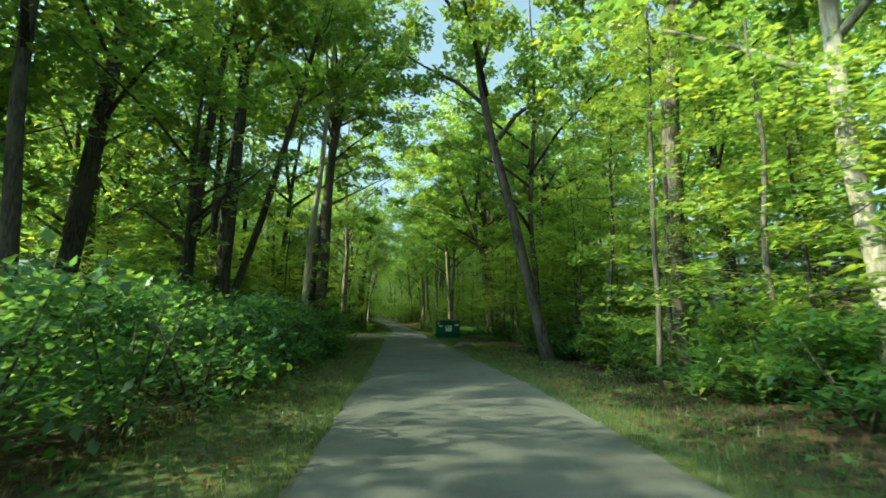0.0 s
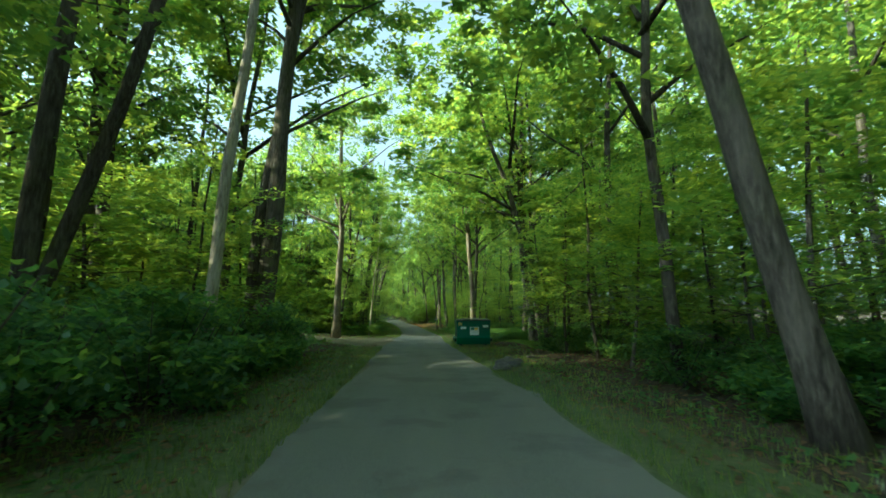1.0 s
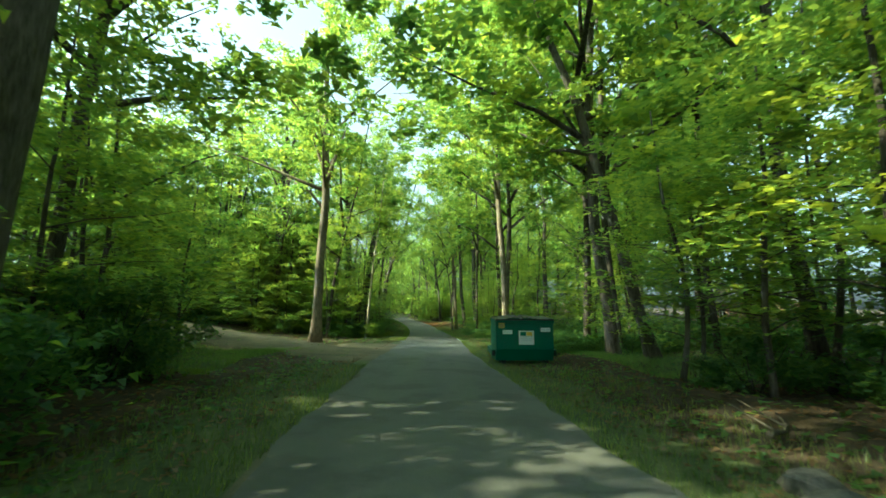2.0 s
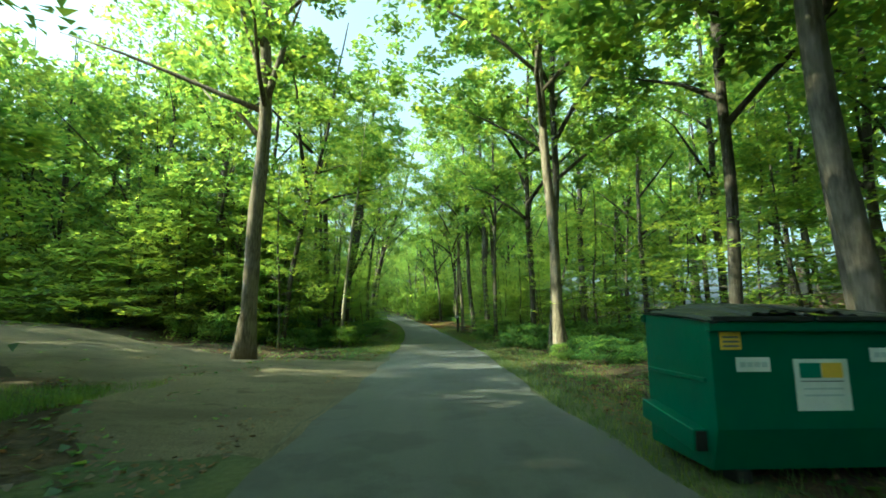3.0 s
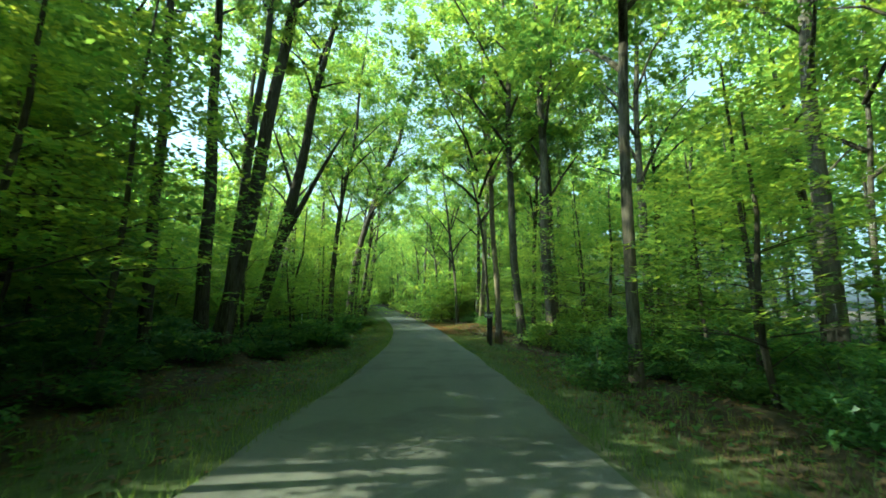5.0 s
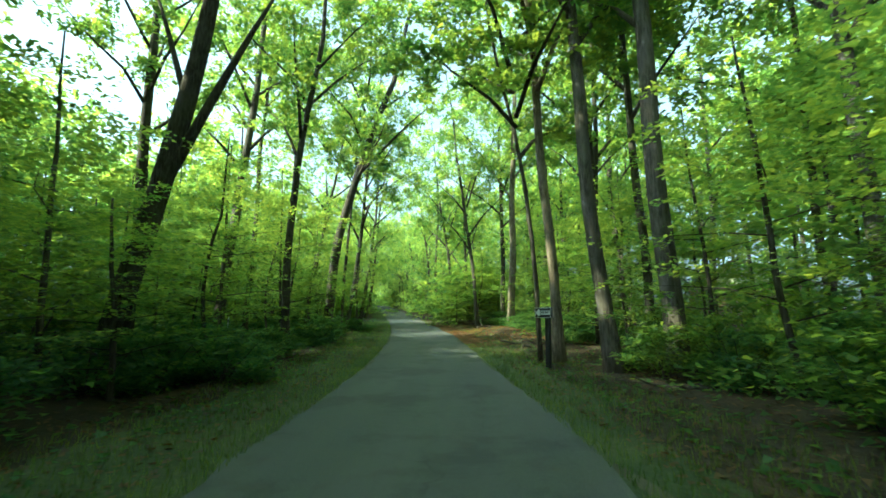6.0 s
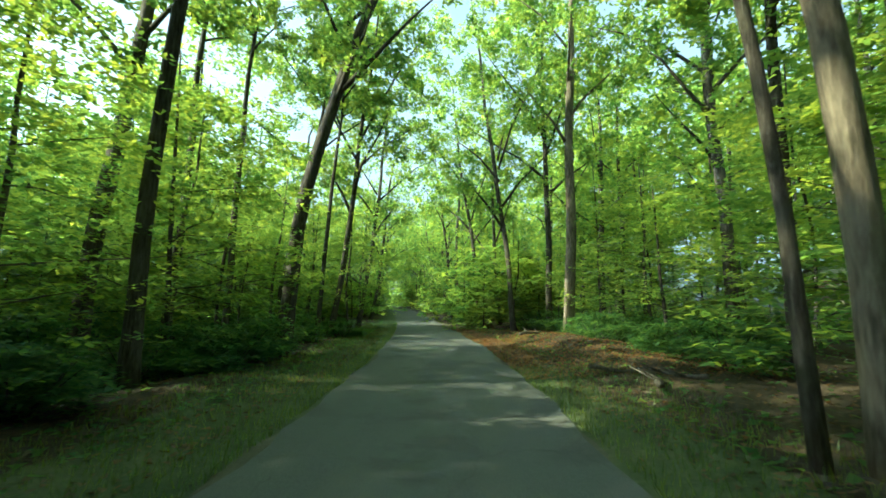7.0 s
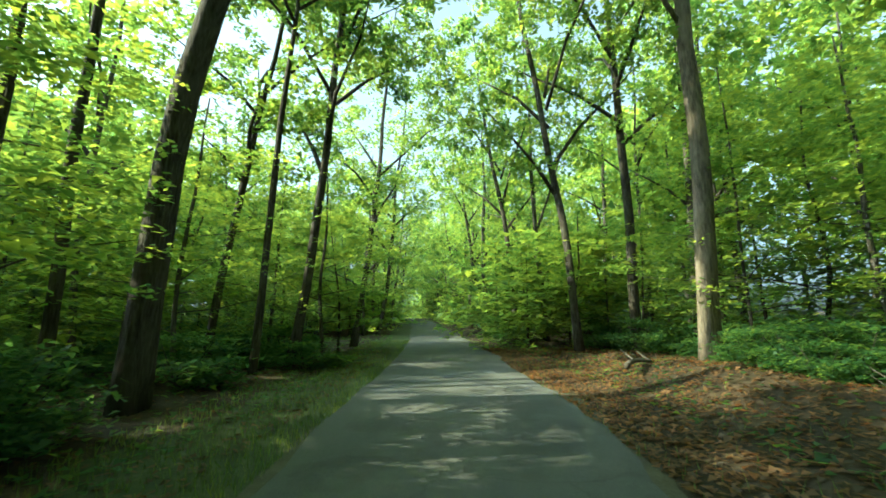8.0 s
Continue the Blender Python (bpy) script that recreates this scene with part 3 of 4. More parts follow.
for i, (x, y) in enumerate(FILL):
    tree(x, y, rng.normal(0, 0.06), rng.uniform(0.03, 0.05), rng.uniform(4.5, 8), ("dark", "grey")[i % 2], "under", rng.uniform(0.0, 0.6), rng.normal(0, 0.2), rng.normal(0, 0.03), i + 1, rng.uniform(0.9, 1.2), 7)
    taken.append((x, y))
for i, (x, y) in enumerate(scatter(44, 5.0, 14, 2, 112, 1.9, 4.8)):
    tree(x, y, rng.normal(0, 0.06), rng.uniform(0.025, 0.055), rng.uniform(4.5, 9), ("dark", "grey")[i % 2], "under", rng.uniform(0.0, 1.2), rng.normal(0, 0.25), rng.normal(0, 0.03), i + 3, rng.uniform(0.85, 1.25), 7)
for i, (x, y) in enumerate(scatter(56, 8, 18, -4, 115, 2.8, 7.5, tall=True)):
    lean, r, h, bend, s = rng.normal(0, 0.04), rng.uniform(0.08, 0.2), rng.uniform(15, 22), rng.normal(0, 0.2), rng.uniform(0.9, 1.25)
    if x > 0 or not 3 < y - 0.268 * x < 10.5:  # a gap on the sunny side lets light through to the first trees opposite
        tree(x, y, lean, r, h, ("dark", "grey", "dark")[i % 3], "mid", None, bend, 0, i + 1, s, 4)
for i, (x, y) in enumerate(scatter(60, 7.5, 17, -6, 112, 3.0, 7.2)):
    along = y + 0.268 * (float(road_x(y)) - x)
    if any(lo < along < hi for lo, hi in ((3.5, 7), (60.5, 64), (67.5, 70.8), (80, 85))):  # small gaps, through which the sun falls on the far side
        continue
    if x < road_x(y):  # trees of middle height added in the gaps as sun blockers: they keep the low sun off the lane, not off the far side
        lean, r, h, foot, bend, s = rng.normal(0, 0.04), rng.uniform(0.07, 0.12), rng.uniform(10.5, 13.5), rng.uniform(2.8, 4.2), rng.normal(0, 0.2), rng.uniform(0.85, 1.05)
        if not 7 <= along < 10.5:
            tree(x, y, lean, r, h, ("dark", "grey")[i % 2], "mid", foot, bend, 0, i + 1, s, 4)
for i, (x, y) in enumerate([(-14.2, 15.5), (-15.5, 22.0), (-11.2, 25.0), (-14.0, 28.0), (-17.5, 26.5), (-13.5, 60.8), (-13.5, 55.0), (-12.5, 52.0), (8.8, 31.0)]):
    tree(x, y, rng.normal(0, 0.03), rng.uniform(0.14, 0.24), rng.uniform(19, 23), ("dark", "grey", "dark")[i % 3], "mid", rng.uniform(4.5, 7.0), rng.normal(0, 0.2), 0, i + 2, rng.uniform(1.0, 1.3), 5)
    taken.append((x, y))
for k in range(18):  # the edge of the wood behind the track
    x, y = -12.0 - 1.25 * k + rng.normal(0, 0.4), 51.0 + 0.45 * k + rng.normal(0, 0.6)
    tree(x, y, 0.0, 0.05, rng.uniform(4, 7), "dark", "edge", 0.0, 0, 0, k, rng.uniform(1.0, 1.3), 5)
    if k % 2 and k > 2:
        tree(x - 0.6, y + 2.2, rng.normal(0, 0.04), rng.uniform(0.12, 0.2), rng.uniform(17, 21), ("dark", "grey")[k % 4 // 2], "mid", 3.5, rng.normal(0, 0.2), 0, k, 1.15, 4)
for x, y, h in ((-16.0, 62.0, 13), (-11.5, 58.5, 11), (-14.0, 60.0, 12), (-18.5, 65.0, 13)):  # lower trees in the sunny gap
    tree(x, y, 0.02, 0.1, h, "dark", "mid", 2.5, 0.1, 0, int(h), 0.9, 4)
MASS = []  # trees that only add to the mass of the wood
for k in range(9):
    MASS.append(((-30.5 - 0.6 * k + rng.normal(0, 0.5), 43.0 + 2.1 * k), "farlow"))
for i, (x, y) in enumerate(scatter(30, 3.3, 7, 88, 175, 2.5, 3.2)):
    tree(x, y, rng.normal(0, 0.05), rng.uniform(0.08, 0.18), rng.uniform(11, 18), "grey", "mid", 3.0, rng.normal(0, 0.2), 0, i + 5, rng.uniform(0.9, 1.2), 3)
for i, (y, side, off, h, kind) in enumerate(((87, -1, 4.6, 19, "canopy"), (90.5, 1, 4.6, 20, "canopy"), (95.5, -1, 4.2, 18, "canopy"), (99, 1, 4.2, 19, "canopy"), (105, -1, 3.9, 18, "mid"), (111, 1, 3.9, 18, "mid"), (118, -1, 3.9, 17, "mid"), (126, 1, 3.7, 17, "mid"), (136, -1, 3.7, 17, "mid"), (146, 1, 3.5, 17, "mid"))):  # trees that arch over the lane further on
    tree(float(road_x(y)) + side * off, y, -0.11 * side, 0.13, h, "dark", kind, 6.0 if kind == "canopy" else 4.5, 0.2, 0, i + 2, 1.0, 5, "dark-barked tree arching over the lane")


def deep_wood():
    """The wood beyond single trees: stems and leaf masses that nobody could count, in one object."""
    leaves, stems = [], []
    spots = [(p, "far") for p in scatter(190, 12, 44, -28, 168, 2.5, 9, tall=True)] + [(p, "farlow") for p in scatter(190, 9, 42, 2, 165, 1.9, 8)] + MASS
    for k in range(46):  # tall wood far back on the sunny side
        y = 52.0 + 1.6 * k
        spots.append(((float(road_x(y)) - 30.0 - 4.2 * (k % 4) + rng.normal(0, 0.8), y + rng.normal(0, 0.8)), "back"))
    for k in range(16):  # tall trees added beyond the clearing to shade the track and wood edge
        spots.append(((-30.5 - 4.5 * (k % 4) + rng.normal(0, 0.8), 25.0 + 2.1 * k + rng.normal(0, 0.8)), "back"))
    for i, ((x, y), kind) in enumerate(spots):
        if kind == "far" and x < road_x(y) and y < 112 and i % 5 < 1:  # thinned on the sunny side to let more sun through
            continue
        low = kind == "low"
        kind = {"back": "far", "low": "farlow"}.get(kind, kind)
        q = bough_kit(kind, i % 4)[3]
        z, h = float(ground_z(x, y)), rng.uniform(15, 23) if kind == "far" else rng.uniform(3, 6) if low else rng.uniform(4, 9)
        foot = h * 0.3 if kind == "far" else 0.0
        a, s = rng.uniform(0, 6.3), rng.uniform(0.8, 1.05) if low else rng.uniform(0.9, 1.3)
        turn = np.array([[math.cos(a) * s, -math.sin(a) * s, 0], [math.sin(a) * s, math.cos(a) * s, 0], [0, 0, (h - foot) / (12.0 if kind == "far" else 8.0)]])
        leaves.append(q.reshape(-1, 3) @ turn.T + (x, y, z + foot))
        r = rng.uniform(0.08, 0.22) if kind == "far" else rng.uniform(0.03, 0.06)
        lx, ly = rng.normal(0, 0.03, 2) * h
        line = [(x, y, z - 0.1), (x + lx * 0.5, y + ly * 0.5, z + h * 0.5), (x + lx, y + ly, z + h)]
        v, f = tube(line, [r, r * 0.6, r * 0.12], 6, i)
        v = np.array(v)
        stems.append(v[np.array([t for g in f if len(g) == 4 for t in (g[:3], (g[0], g[2], g[3]))])].reshape(-1, 3))
    a, c = np.concatenate(leaves).reshape(-1, 3, 3), np.concatenate(stems).reshape(-1, 3, 3)
    me = quads_mesh("deep_wood", np.concatenate([a, c]), LEAF)
    me.materials.append(BARK["dark"])
    me.polygons.foreach_set("material_index", np.repeat([0, 1], [len(a), len(c)]).astype(np.int32))
    tagged(new("deep_wood", me), "dense green deciduous wood receding on both sides", "woodland", kind="stuff")


for i, (x, y) in enumerate(((-8.5, -13.5), (-11.0, -16.0), (7.5, -2.5), (9.5, -7.0), (-5.5, -13.0), (7.0, -14.0), (8.5, 1.5), (-7.8, -18.0))):  # unseen trees added behind the start, only for the shade they throw
    tree(x, y, 0.0, 0.2, 20, "dark", "mid", 5.0, 0.1, 0, i, 1.1, 4)
for i, (x, y) in enumerate(((-17.5, 9.0), (-21.0, 6.8), (-24.5, 8.5), (-19.0, 10.3), (-23.5, 12.0), (-14.0, 11.0))):  # tall trees added out of view to keep the sun off the thicket
    tree(x, y, 0.0, 0.17, 20 + i % 3, ("dark", "grey")[i % 2], "far", 3.5, 0.1, 0, i + 3, 1.25, 4)
MASS += [(p, "farlow") for p in scatter(24, 2.6, 9, 120, 200, 1.8, 2.4)]  # leafy growth where the lane bends out of sight
MASS += [((x - (0.6 if x < road_x(y) else 0), y), "low") for x, y in scatter(46, 3.2, 9, 90, 126, 1.3, 3.0) if x > road_x(y) or y > 103]  # low growth closing in on the lane
for k in range(44):  # the wood that closes the view where the lane bends
    y = 150 + 1.5 * k + rng.normal(0, 1.0)
    MASS.append(((float(road_x(y)) + rng.uniform(2.8, 11), y), "farlow" if k % 3 else "back"))
while len(MASS) < 190:  # low growth under the thinned wood on the sunny side
    y = rng.uniform(48, 118)
    x = float(road_x(y)) - rng.uniform(12, 40)
    if clear(x, y, 1.2, 10):
        MASS.append(((x, y), "farlow"))
deep_wood()

# ---- shrubs ----
SHRUB_KITS = []
# tufts, leaves of a tuft, leaf, simple, leaf material: three coarse ones for the depth of the wood, three fine-leaved ones beside the lane
# the last takes a lighter leaf colour, so that its shrubs look sunlit
for k, (tufts, count, size, simple, leaf) in enumerate([(15, 46, 0.16, True, LEAF_SHRUB)] * 3 + [(24, 52, 0.092, False, LEAF_SHRUB), (26, 84, 0.088, True, LEAF_SHRUB), (26, 84, 0.088, True, LEAF_LOW)]):
    srng = np.random.default_rng(300 + k)
    fine = k >= 3
    cl = []
    for _ in range(tufts):
        a, u = srng.uniform(0, 2 * np.pi), srng.uniform(0.05, 1)
        rr = 0.95 * math.sqrt(srng.uniform(0, 1)) * (1.1 - 0.5 * u)
        c = np.array([rr * np.cos(a), rr * np.sin(a), 0.1 + 1.15 * u])
        cl.append(c + srng.normal(0, 1, (count, 3)) * ((0.18, 0.18, 0.08) if fine else (0.24, 0.24, 0.13)))
    stems = []
    for s in range(5):
        a = s * 1.26
        stems.append(tube([(0.05 * math.cos(a), 0.05 * math.sin(a), 0), (0.3 * math.cos(a), 0.3 * math.sin(a), 0.5), (0.6 * math.cos(a), 0.6 * math.sin(a), 1.05)], [0.018, 0.012, 0.005], 4, s))
    pts = np.concatenate(cl)
    pts[:, 2] = np.maximum(pts[:, 2], 0.03)
    SHRUB_KITS.append((quads_mesh("leaves", leaf_quads(srng, pts, size, 0.5 if fine else 0.4, simple), leaf), [mesh_of("stem", *st, BARK["dark"], True) for st in stems]))


def shrub(x, y, s, sz, k, kit):
    top = new("shrub")
    top.matrix_basis = pose(x, y, float(ground_z(x, y)) - 0.03, 0, 0, k * 67 % 360) @ Matrix.Diagonal((s, s, sz, 1))
    leaves, stems = SHRUB_KITS[kit]
    child("leaves", leaves, top)
    for st in stems:
        child("stem", st, top)
    return tagged(top, "low leafy shrub with leaves coloured bright green as if sunlit" if kit == 5 else "dense dark green leafy shrub on the forest floor", "shrub", "shrubs of the wood")


n = 0
for y in np.arange(2.5, 30, 1.5):  # thicket on the left at the start
    for row in range(3):
        x = float(road_x(y)) - 3.7 - row * 1.8 - rng.uniform(0, 0.7)
        if y > 24 and row == 0:
            continue
        shrub(x, y + rng.uniform(-0.4, 0.4), rng.uniform(1.0, 1.35), rng.uniform(1.1, 1.5) + 0.15 * row, n, 3 if row < 2 and y < 16 else 4 if row < 2 or y > 18 else n % 3)
        taken.append((x, y))
        n += 1
LOW_NEAR = [(1.6, 87.5, 1.1, 0.8), (2.55, 43.8, 0.42, 0.45), (-5.5, 50.0, 0.75, 0.75), (-10.4, 48.4, 0.9, 0.9), (-12.2, 49.4, 1.0, 0.9), (-9.0, 49.2, 0.8, 0.7), (-6.4, 108.0, 1.3, 1.6), (-5.6, 106.6, 1.0, 1.2), (-4.3, 97.0, 1.1, 1.1), (-3.5, 98.5, 1.0, 0.9), (-5.0, 101.5, 1.0, 0.8), (-5.3, 51.0, 0.8, 0.7), (-6.5, 51.2, 0.9, 0.85), (-7.6, 51.4, 1.0, 0.7)]
WOOD_EDGE = [(-9.6 - 1.3 * k, 49.3 + 0.45 * k + 0.5 * (k % 2), 0.75 + 0.1 * (k % 3), 0.5 + 0.12 * (k % 4)) for k in range(14)]  # seedling growth behind the track, its leaves coloured lighter as if sunlit
LOW_FAR = [(-7.0, 61.5, 1.1, 0.7), (-6.6, 66.0, 1.0, 0.7), (-7.6, 68.0, 1.1, 0.8), (-7.9, 71.0, 1.0, 0.7), (-8.3, 76.0, 1.2, 0.8), (-8.9, 78.2, 1.1, 0.9), (-9.9, 82.2, 1.2, 0.8), (-9.2, 86.0, 1.1, 0.6), (-10.6, 87.5, 1.2, 0.9), (1.6, 82.6, 0.9, 0.6), (2.6, 81.2, 1.0, 0.8), (2.9, 83.6, 1.0, 0.9), (1.9, 84.8, 0.9, 0.7), (2.2, 79.9, 1.0, 0.7), (1.3, 81.2, 0.7, 0.45), (3.0, 66.0, 1.0, 0.8), (1.8, 75.5, 1.1, 0.8), (2.4, 78.0, 1.1, 0.8), (3.3, 81.5, 1.2, 0.9),
           (0.4, 83.3, 0.6, 0.5), (0.75, 82.5, 0.8, 0.6), (0.55, 81.6, 0.6, 0.45), (1.3, 83.2, 0.9, 0.8), (1.2, 81.9, 0.8, 0.7), (1.0, 84.4, 0.8, 0.7)]
for x, y, s, h in LOW_FAR + LOW_NEAR + WOOD_EDGE:
    shrub(x, y, s, h, n, 5 if y > 95 or (x, y, s, h) in WOOD_EDGE or (x, y) in ((2.55, 43.8), (-5.5, 50.0), (-10.4, 48.4), (-12.2, 49.4), (-9.0, 49.2)) else 4)
    n += 1
# side, first and last y, nearest and farthest from the middle of the lane, number, height, bright leaves
for side, y0, y1, a, c, count, high, bright in ((1, 4, 13, 4.2, 8.5, 26, 0.95, True), (1, 13, 29, 4.6, 9, 26, 0.8, False), (1, 36.5, 47, 4.2, 10, 34, 0.5, False), (1, 46, 62, 3.1, 9, 48, 0.72, False),
                                                (1, 60, 72, 4.6, 9, 22, 0.9, True), (1, 73, 95, 5.2, 11, 24, 0.75, False), (-1, 24, 34, 7.6, 11.5, 22, 0.9, False), (-1, 47, 62, 5.0, 10, 24, 0.75, False), (-1, 62, 92, 4.4, 11, 46, 0.7, False)):
    made = 0
    while made < count:
        y, off = rng.uniform(y0, y1), rng.uniform(a, c)
        x = float(road_x(y)) + side * off
        if not clear(x, y, 0.45, 3.0):
            count -= 0.1
            continue
        near = off < 7 or y < 34
        shrub(x, y, rng.uniform(0.7, 1.15), high * rng.uniform(0.65, 1.2), n, (5 if bright and made % 2 else 4) if near else n % 3)
        made, n = made + 1, n + 1

def deep_thicket():
    """Low growth under the far trees, in one object."""
    out = []
    r = np.random.default_rng(77)
    for k in range(520):
        y = r.uniform(2, 135)
        side = -1 if r.uniform() < 0.55 else 1
        x = float(road_x(y)) + side * (11 + 28 * r.uniform() ** 1.3)
        if not clear(x, y, 0.1, 6):
            continue
        h, m = r.uniform(0.5, 1.5), 190
        c = r.normal(0, 1, (m, 3)) * (0.75, 0.75, 0.3 * h) + (0, 0, 0.5 * h)
        c[:, 2] = np.maximum(c[:, 2], 0.05)
        out.append(leaf_quads(r, c + (x, y, float(ground_z(x, y))), 0.21, 0.45, True))
    tagged(new("deep_thicket", quads_mesh("deep_thicket", np.concatenate(out), LEAF_SHRUB)), "tangled green undergrowth under the trees further back", "undergrowth", kind="stuff")


deep_thicket()

# ---- forest floor: fallen leaves and grass ----


def scatter_stuff(name, mat, count, size, near, far, y0, y1, label, category, upright=False, seed=1, sides=(-1, 1)):
    r = np.random.default_rng(seed)
    y = r.uniform(y0, y1, count)
    side = np.where(r.uniform(size=count) < 0.5, *sides)
    x = road_x(y) + side * (near + (far - near) * r.uniform(size=count) ** 1.5)
    if upright:  # nothing grows where the track leaves the lane, and little on the leafy bank
        thin = (side > 0) & (y > 76.5) & (np.arange(count) % 8 > 0)
        x, y, side, count = x[~thin], y[~thin], side[~thin], int((~thin).sum())
        keep = (side > 0) | (y < (32.0 if near < 2 else 38)) | (y > 45.8)
        x, y, count = x[keep], y[keep], int(keep.sum())
    z = np.maximum(ground_z(x, y), rise(y) - 0.03) + 0.03
    c = np.stack([x, y, z], 1)
    if not upright:
        q = leaf_quads(r, c, size, 0.75, True)
    else:
        a = r.uniform(0, 6.3, count)
        w = np.stack([np.cos(a), np.sin(a), 0 * a], 1) * 0.006
        tip = np.stack([r.normal(0, 0.35, count), r.normal(0, 0.35, count), np.ones(count)], 1) * (size * r.uniform(0.5, 1.3, count))[:, None]
        q = np.stack([c - w, c + w, c + tip], 1)
        q[:, :2, 2] -= 0.04
    tagged(new(name, quads_mesh(name, q, mat)), label, category, kind="stuff")


scatter_stuff("fallen_leaves", LITTER_LEAF, 46000, 0.075, HALF + 0.5, 9.0, 2, 95, "brown fallen leaves scattered over the forest floor", "leaf litter", seed=2)
scatter_stuff("leaf_drift", DRIFT_LEAF, 13000, 0.075, HALF + 0.1, 6.8, 75, 94, "thick drift of orange-brown fallen leaves on the low bank", "leaf litter", seed=31, sides=(1, 1))
scatter_stuff("road_litter", LITTER_LEAF, 1500, 0.055, 0.0, HALF + 0.3, 1, 100, "few dry leaves and twigs lying on the asphalt", "leaf litter", seed=21)
scatter_stuff("grass", GRASS, 85000, 0.085, HALF + 0.02, HALF + 2.3, 2, 100, "short uneven grass along the lane's edges", "grass", True, seed=4)
scatter_stuff("lawn_grass", LAWN, 26000, 0.12, HALF + 3.5, HALF + 9.5, 29.5, 38.0, "rough green grass beside the gravel track", "grass", True, seed=8)
scatter_stuff("seedlings", LEAF_SHRUB, 30000, 0.11, HALF + 1.2, 13.0, 1, 105, "low green seedlings covering the forest floor", "undergrowth", seed=6)

# ---- dumpster ----


def paint_material(name, colour, rough=0.5, wear=(0.1, 0.07, 0.05)):
    m, nt, b = material(name, rough, 0.4)
    v = coords(nt)
    col = mix(nt, ramp(nt, noise_tex(nt, v, 3.0, 6), ((0.35, (0, 0, 0)), (0.75, (0.5, 0.5, 0.5)))), colour, tuple(0.55 * c + 0.01 for c in colour))
    col = mix(nt, ramp(nt, noise_tex(nt, v, 14.0, 6), ((0.66, (0, 0, 0)), (0.74, (0.7, 0.7, 0.7)))), col, wear)
    nt.links.new(col, b.inputs["Base Color"])
    bump(nt, b, noise_tex(nt, v, 5.0, 3), 0.25, 0.02)
    return m


GREEN = paint_material("green_painted_steel", (0.007, 0.105, 0.056))
LID = paint_material("black_plastic", (0.02, 0.022, 0.025), 0.45, (0.06, 0.06, 0.06))
BLACK = paint_material("black_paint", (0.012, 0.013, 0.014), 0.5, (0.05, 0.05, 0.05))
WHITE = paint_material("white_sticker", (0.75, 0.76, 0.74), 0.5, (0.55, 0.55, 0.5))
YELLOW = paint_material("yellow_sticker", (0.75, 0.5, 0.05), 0.5, (0.6, 0.45, 0.1))
INK = paint_material("grey_print", (0.12, 0.14, 0.15), 0.6)
LOGO_GREEN = paint_material("dark_green_print", (0.02, 0.16, 0.1), 0.6)


def prism(points, x0, x1):
    """A solid with the side outline points (y, z), drawn from x0 to x1."""
    bm = bmesh.new()
    a = [bm.verts.new((x0, *p)) for p in points]
    c = [bm.verts.new((x1, *p)) for p in points]
    n = len(points)
    bm.faces.new(a)
    bm.faces.new(c[::-1])
    for i in range(n):
        bm.faces.new((a[i], c[i], c[(i + 1) % n], a[(i + 1) % n]))
    bmesh.ops.recalc_face_normals(bm, faces=bm.faces)
    return bm


